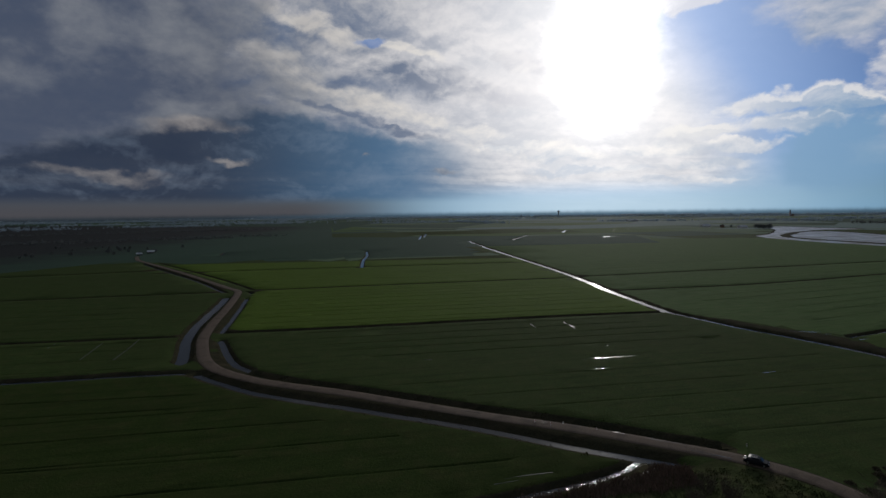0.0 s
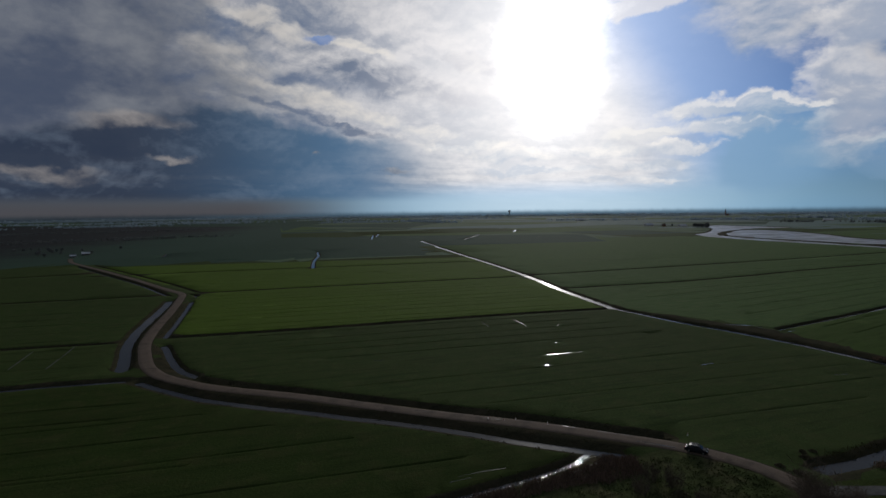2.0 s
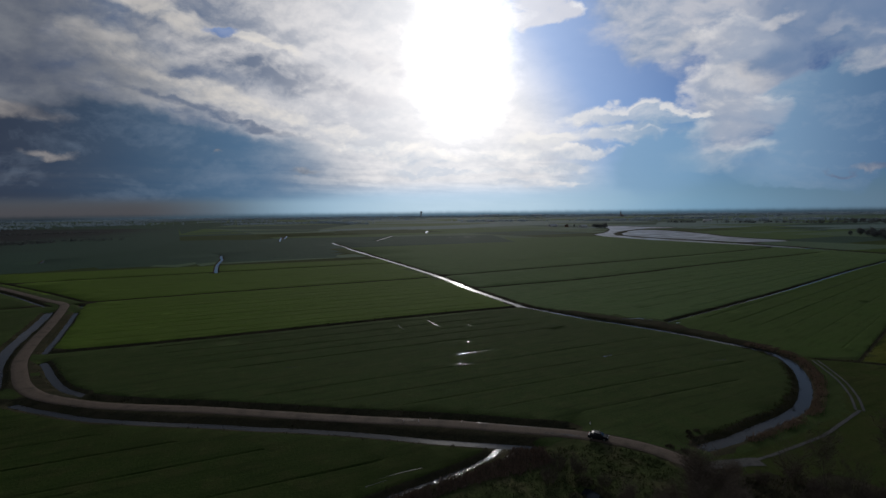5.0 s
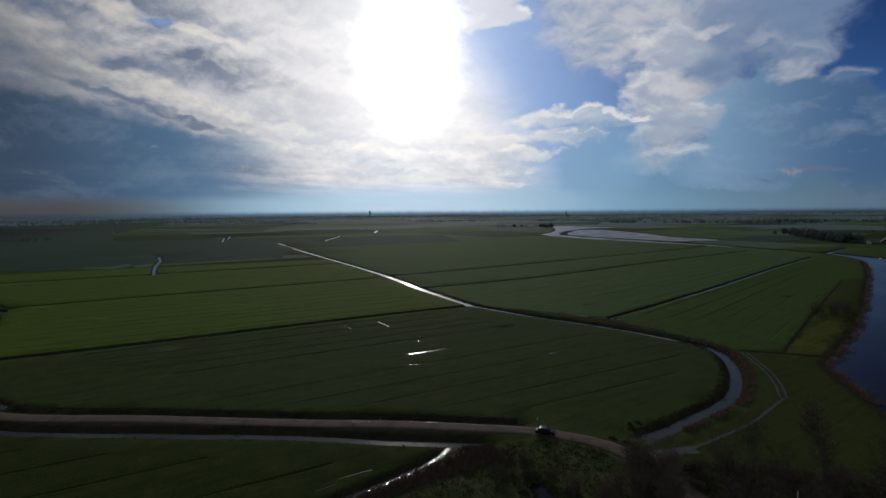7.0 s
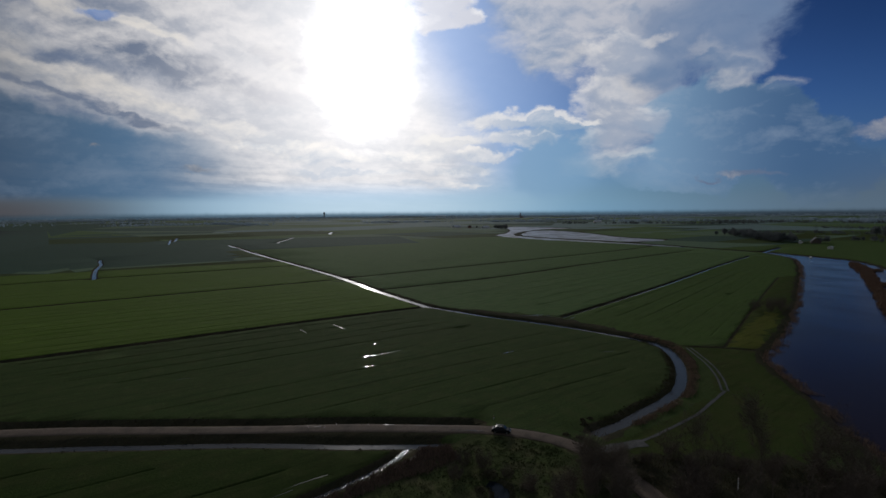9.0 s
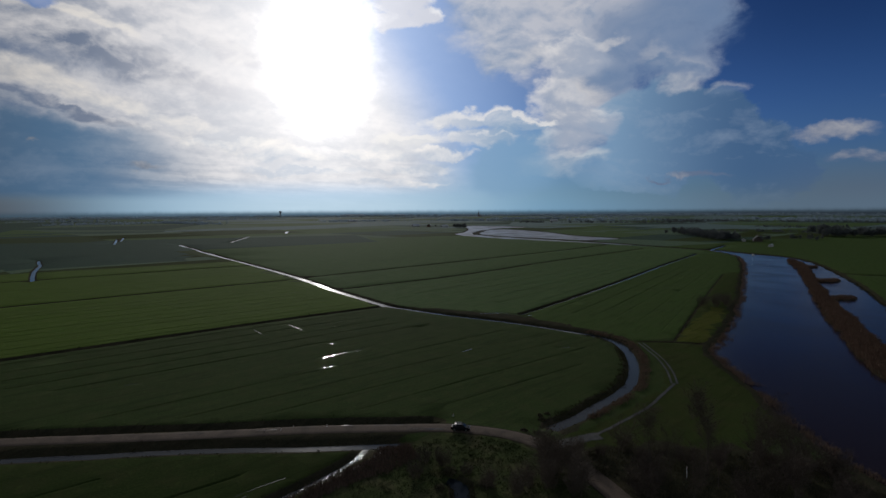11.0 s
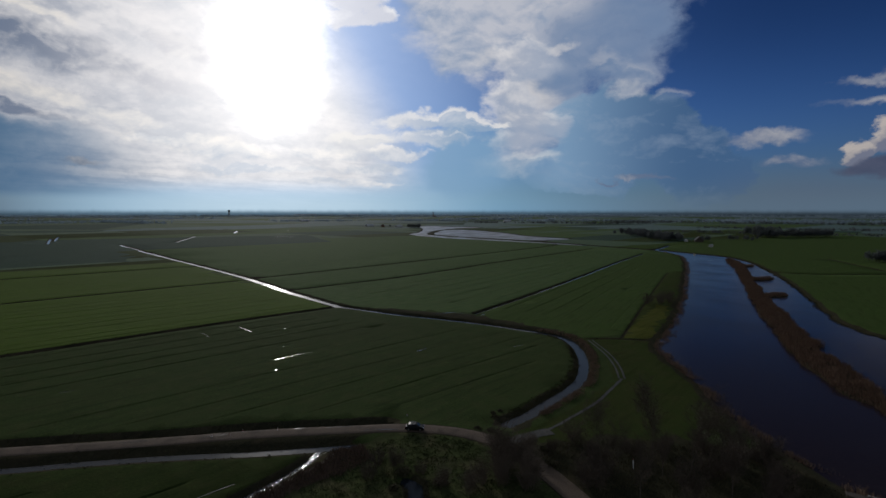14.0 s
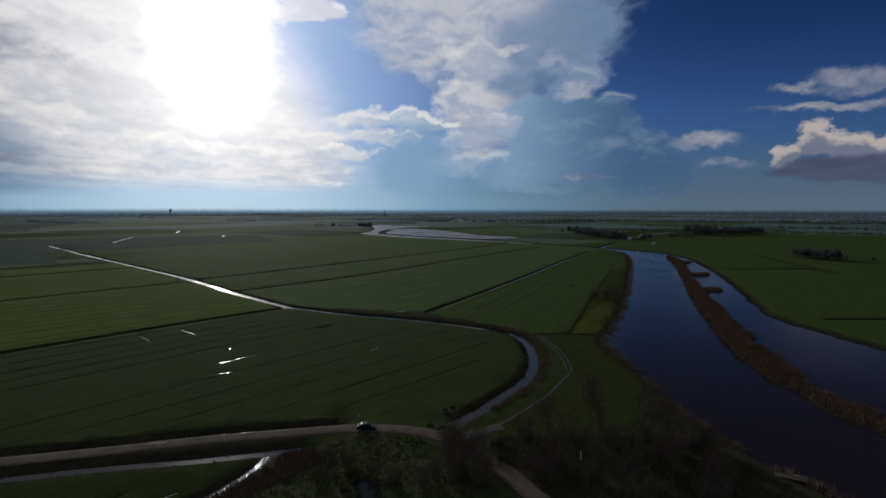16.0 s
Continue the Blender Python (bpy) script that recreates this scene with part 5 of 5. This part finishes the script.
house("barn", 733, 1478, 12, 24, 13, 3.2, 8.0, PALEWALL, SHEETROOF, "low barn with a pale metal roof among far meadows", "barn", False)
house("barn", 779, 1377, 8, 20, 14, 3.0, 7.0, PALEWALL, SHEETROOF, "white-roofed farm shed beside a dark clump of trees", "barn", False)
house("farmhouse", 752, 1425, 60, 14, 10, 3.5, 8.5, BRICKWALL, TILEROOF, "small brick farmhouse with a dark tiled roof")
house("farmhouse", 822, 472, 35, 18, 12, 3.0, 8.5, TIMBER, SLATE, "dark farmhouse with a steep roof near the river")
house("shed", 806, 484, 35, 7, 5, 2.4, 4.0, PALEWALL, SHEETROOF, "little white shed beside the dark farmhouse", "shed", False)
house("shed", 721, 396, 20, 7, 5, 2.4, 3.8, PALEWALL, SHEETROOF, "little pale field shed near the river", "shed", False)
house("farmhouse", -389, 704, 25, 8, 6, 1.9, 3.6, TIMBER, SHEETROOF, "pale farmhouse at the end of the lane")
house("shed", -384, 668, 30, 6, 4.5, 1.7, 2.9, TIMBER, SHEETROOF, "pale low shed beside the lane's end", "shed", False)
house("shed", 821, 2300, 10, 40, 18, 4, 8, PALEWALL, SHEETROOF, "long pale shed far out in the polder", "shed", False)
house("greenhouse_hall", 1610, 4480, -10, 190, 40, 10, 17, PALEWALL, SHEETROOF, "very long white hall near the horizon", "hall", False)
house("greenhouse_hall", 1990, 4330, -18, 90, 40, 9, 15, PALEWALL, SHEETROOF, "long white hall near the horizon", "hall", False)
house("shed", 1543, 1763, -30, 30, 14, 4, 8, PALEWALL, SHEETROOF, "pale barn roof far beyond the lake", "shed", False)

tower = thing("water_tower", 970, 4440, 0, 0, "tall concrete water tower far away near the horizon", "tower")
part("shaft", tube(bmesh.new(), (0, 0, -1), (0, 0, 36), 6.5, 5.0, 16), CONCRETE, tower)
tank = part("tank", tube(bmesh.new(), (0, 0, 34), (0, 0, 48), 6.0, 11.5, 20), CONCRETE, tower)
part("cap", tube(bmesh.new(), (0, 0, 48), (0, 0, 52), 11.5, 2.0, 20), CONCRETE, tank)
spire = thing("church", 2190, 3330, 0, 20, "small far church with a pointed spire", "church")
part("nave", box(bmesh.new(), 0, 0, 5, 26, 11, 11), BRICKWALL, spire)
part("steeple", tube(bmesh.new(), (-14, 0, -1), (-14, 0, 26), 4.2, 3.8, 4), BRICKWALL, spire)
part("spire", tube(bmesh.new(), (-14, 0, 26), (-14, 0, 46), 4.0, 0.1, 8), TILEROOF, spire)

jetty = thing("jetty", 111.2, 31.0, WATER_Z, -68, "weathered wooden landing stage at the river edge", "jetty")
for i in range(13):
    part("plank", box(bmesh.new(), -2.4 + i * 0.4, 0, 0.75, 0.36, 1.8, 0.06), TIMBER, jetty)
for px_ in (-2.3, 0.0, 2.3):
    for py_ in (-0.8, 0.8):
        part("pile", tube(bmesh.new(), (px_, py_, -1.2), (px_, py_, 0.95), 0.10, 0.09), TIMBER, jetty)
part("edge_board", box(bmesh.new(), 1.6, 0.95, 0.82, 1.9, 0.06, 0.14), WHITE, jetty, "short pale painted edge board")


def post(x, y, h, label):
    ob = thing("marker_post", x, y, ground_z(x, y), rng.uniform(0, 90), label, "post", "marker posts")
    part("stake", box(bmesh.new(), 0, 0, h / 2 - 0.15, 0.12, 0.12, h + 0.3, 0.015), WHITE, ob)
    part("band", box(bmesh.new(), 0, 0, h - 0.12, 0.13, 0.13, 0.14), REDLENS, ob, "red reflector band")


post(63.2, 107.9, 0.7, "short white marker post at the ditch")
post(86.2, 60.2, 2.2, "tall white post standing in the undergrowth")
for x, y in ((21.2, 121.9), (24.6, 120.3), (27.6, 119.2 + 1.7), (34.4, 117.2)):
    post(x, y, 0.45, "small white roadside marker post")

boat = thing("rowing_boat", 583, 338.5, WATER_Z - 0.03, 60, "small white boat moored on the river", "boat")
bm = bmesh.new()
ring_b, ring_t = [], []
for i in range(16):
    a = 2 * math.pi * i / 16
    ring_b.append(bm.verts.new((2.2 * math.cos(a), 0.5 * math.sin(a), -0.15)))
    ring_t.append(bm.verts.new((2.9 * math.cos(a), 0.95 * math.sin(a), 0.55)))
bm.faces.new(ring_b)
for i in range(16):
    bm.faces.new((ring_b[i], ring_b[(i + 1) % 16], ring_t[(i + 1) % 16], ring_t[i]))
hull = part("hull", bm, WHITE, boat)
part("thwart", box(bmesh.new(), 0, 0, 0.3, 0.3, 1.5, 0.05), TIMBER, boat)
part("cabin", box(bmesh.new(), 0.9, 0, 0.75, 1.4, 1.1, 0.8, 0.08), WHITE, boat)

# ---- far trees ----


def far_tree(seed, height):
    rng_t = random.Random(seed)
    ob = thing("tree", 0, 0, -50, 0, "dark leafless tree in a distant grove", "tree", "trees of the distant groves")
    segs, twigs = [], []
    limbs(rng_t, (0, 0, -0.4), (0, 0, 1), height * 0.7, height * 0.02, 1, segs, twigs, 0, 0.5)
    sticks("trunk", segs, BARK, ob, 5)
    verts, faces = [], []
    for _ in range(420):
        a, e = rng_t.uniform(0, 6.28), math.asin(rng_t.uniform(-0.7, 1))
        lump = 0.75 + 0.6 * noise.noise((math.cos(a) * 1.6, math.sin(a) * 1.6, e * 1.4 + seed))
        rr = rng_t.random() ** 0.4 * lump
        c_ = Vector((math.cos(a) * math.cos(e) * rr * height * 0.42, math.sin(a) * math.cos(e) * rr * height * 0.42, height * 0.46 + math.sin(e) * rr * height * 0.5))
        i = len(verts)
        for _ in range(3):
            verts.append(c_ + Vector((rng_t.gauss(0, 0.038), rng_t.gauss(0, 0.038), rng_t.gauss(0, 0.055))) * height)
        faces.append((i, i + 1, i + 2))
    mesh_object("crown", verts, faces, [FARTREE], ob, smooth=False)
    return ob


def row_of(a, b, count, jitter, s=1.0):
    return [(a[0] + (b[0] - a[0]) * (i + 0.5) / count + rng.gauss(0, jitter), a[1] + (b[1] - a[1]) * (i + 0.5) / count + rng.gauss(0, jitter), s * rng.uniform(0.75, 1.2)) for i in range(count)]


spots = (row_of((975, 725), (800, 505), 62, 13, 0.95) + row_of((850, 590), (815, 500), 12, 8, 1.0) + row_of((1085, 512), (1060, 480), 9, 7, 1.55) + row_of((1055, 475), (1190, 425), 60, 11, 1.05)
         + row_of((655, 196), (632, 150), 26, 4.5, 0.7) + row_of((782, 1312), (768, 1258), 12, 9, 0.95) + row_of((742, 1440), (765, 1400), 4, 6, 0.6) + row_of((826, 478), (836, 462), 4, 4, 0.8)
         + row_of((900, 470), (960, 440), 8, 16, 0.6) + row_of((-520, 640), (-410, 700), 14, 22, 0.42) + row_of((-580, 790), (-420, 770), 14, 20, 0.42)
         + row_of((630, 148), (660, 110), 4, 6, 0.4))
spread_out([far_tree(s, 15) for s in (1, 2, 3, 4)], spots, 0.9, 1.1)


def wood(name, strips, mat, label):
    """A far belt of trees, as one mass of ragged clumps."""
    g = np.random.default_rng(len(strips))
    verts, faces = [], []
    for x0, y0, x1, y1, deep, tall, count in strips:
        for _ in range(count):
            f = g.random()
            x, y = x0 + (x1 - x0) * f + g.normal(0, deep), y0 + (y1 - y0) * f + g.normal(0, deep)
            if noise.noise((x / 90, y / 90, 2)) < -0.4:
                continue
            h = tall * g.uniform(0.55, 1.1)
            for j in range(14):
                c_ = np.array([x, y, h * 0.5]) + g.normal(0, 1, 3) * (h * 0.28, h * 0.28, h * 0.24)
                c_[2] = max(c_[2], 0.6)
                i = len(verts)
                for _ in range(3):
                    q = c_ + g.normal(0, 1, 3) * h * 0.2
                    verts.append((q[0], q[1], max(q[2], -0.2)))
                faces.append((i, i + 1, i + 2))
    tagged(mesh_object(name, verts, faces, [mat], smooth=False), label, "wood", kind="stuff")


def polar(az0, az1, dist, deep, tall, count):
    a, b = radians(az0), radians(az1)
    return (math.sin(a) * dist, math.cos(a) * dist, math.sin(b) * dist, math.cos(b) * dist, deep, tall, count)


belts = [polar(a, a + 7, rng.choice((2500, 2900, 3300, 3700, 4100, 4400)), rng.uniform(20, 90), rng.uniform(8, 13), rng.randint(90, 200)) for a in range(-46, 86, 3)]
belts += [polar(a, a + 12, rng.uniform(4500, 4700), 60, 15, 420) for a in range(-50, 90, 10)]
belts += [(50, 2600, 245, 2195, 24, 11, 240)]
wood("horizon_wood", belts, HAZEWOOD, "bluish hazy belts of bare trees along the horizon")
belts = [polar(-46, -18, d_, 26, 5, 420) for d_ in (1250, 1800)] + [polar(38, 56, 2100, 14, 9, 200), polar(52, 82, 2400, 16, 10, 360), polar(60, 82, 1700, 10, 7, 240), polar(58, 80, 1350, 7, 6, 160)]
wood("far_wood", belts, FARTREE, "dark low belts of bare trees between far meadows")
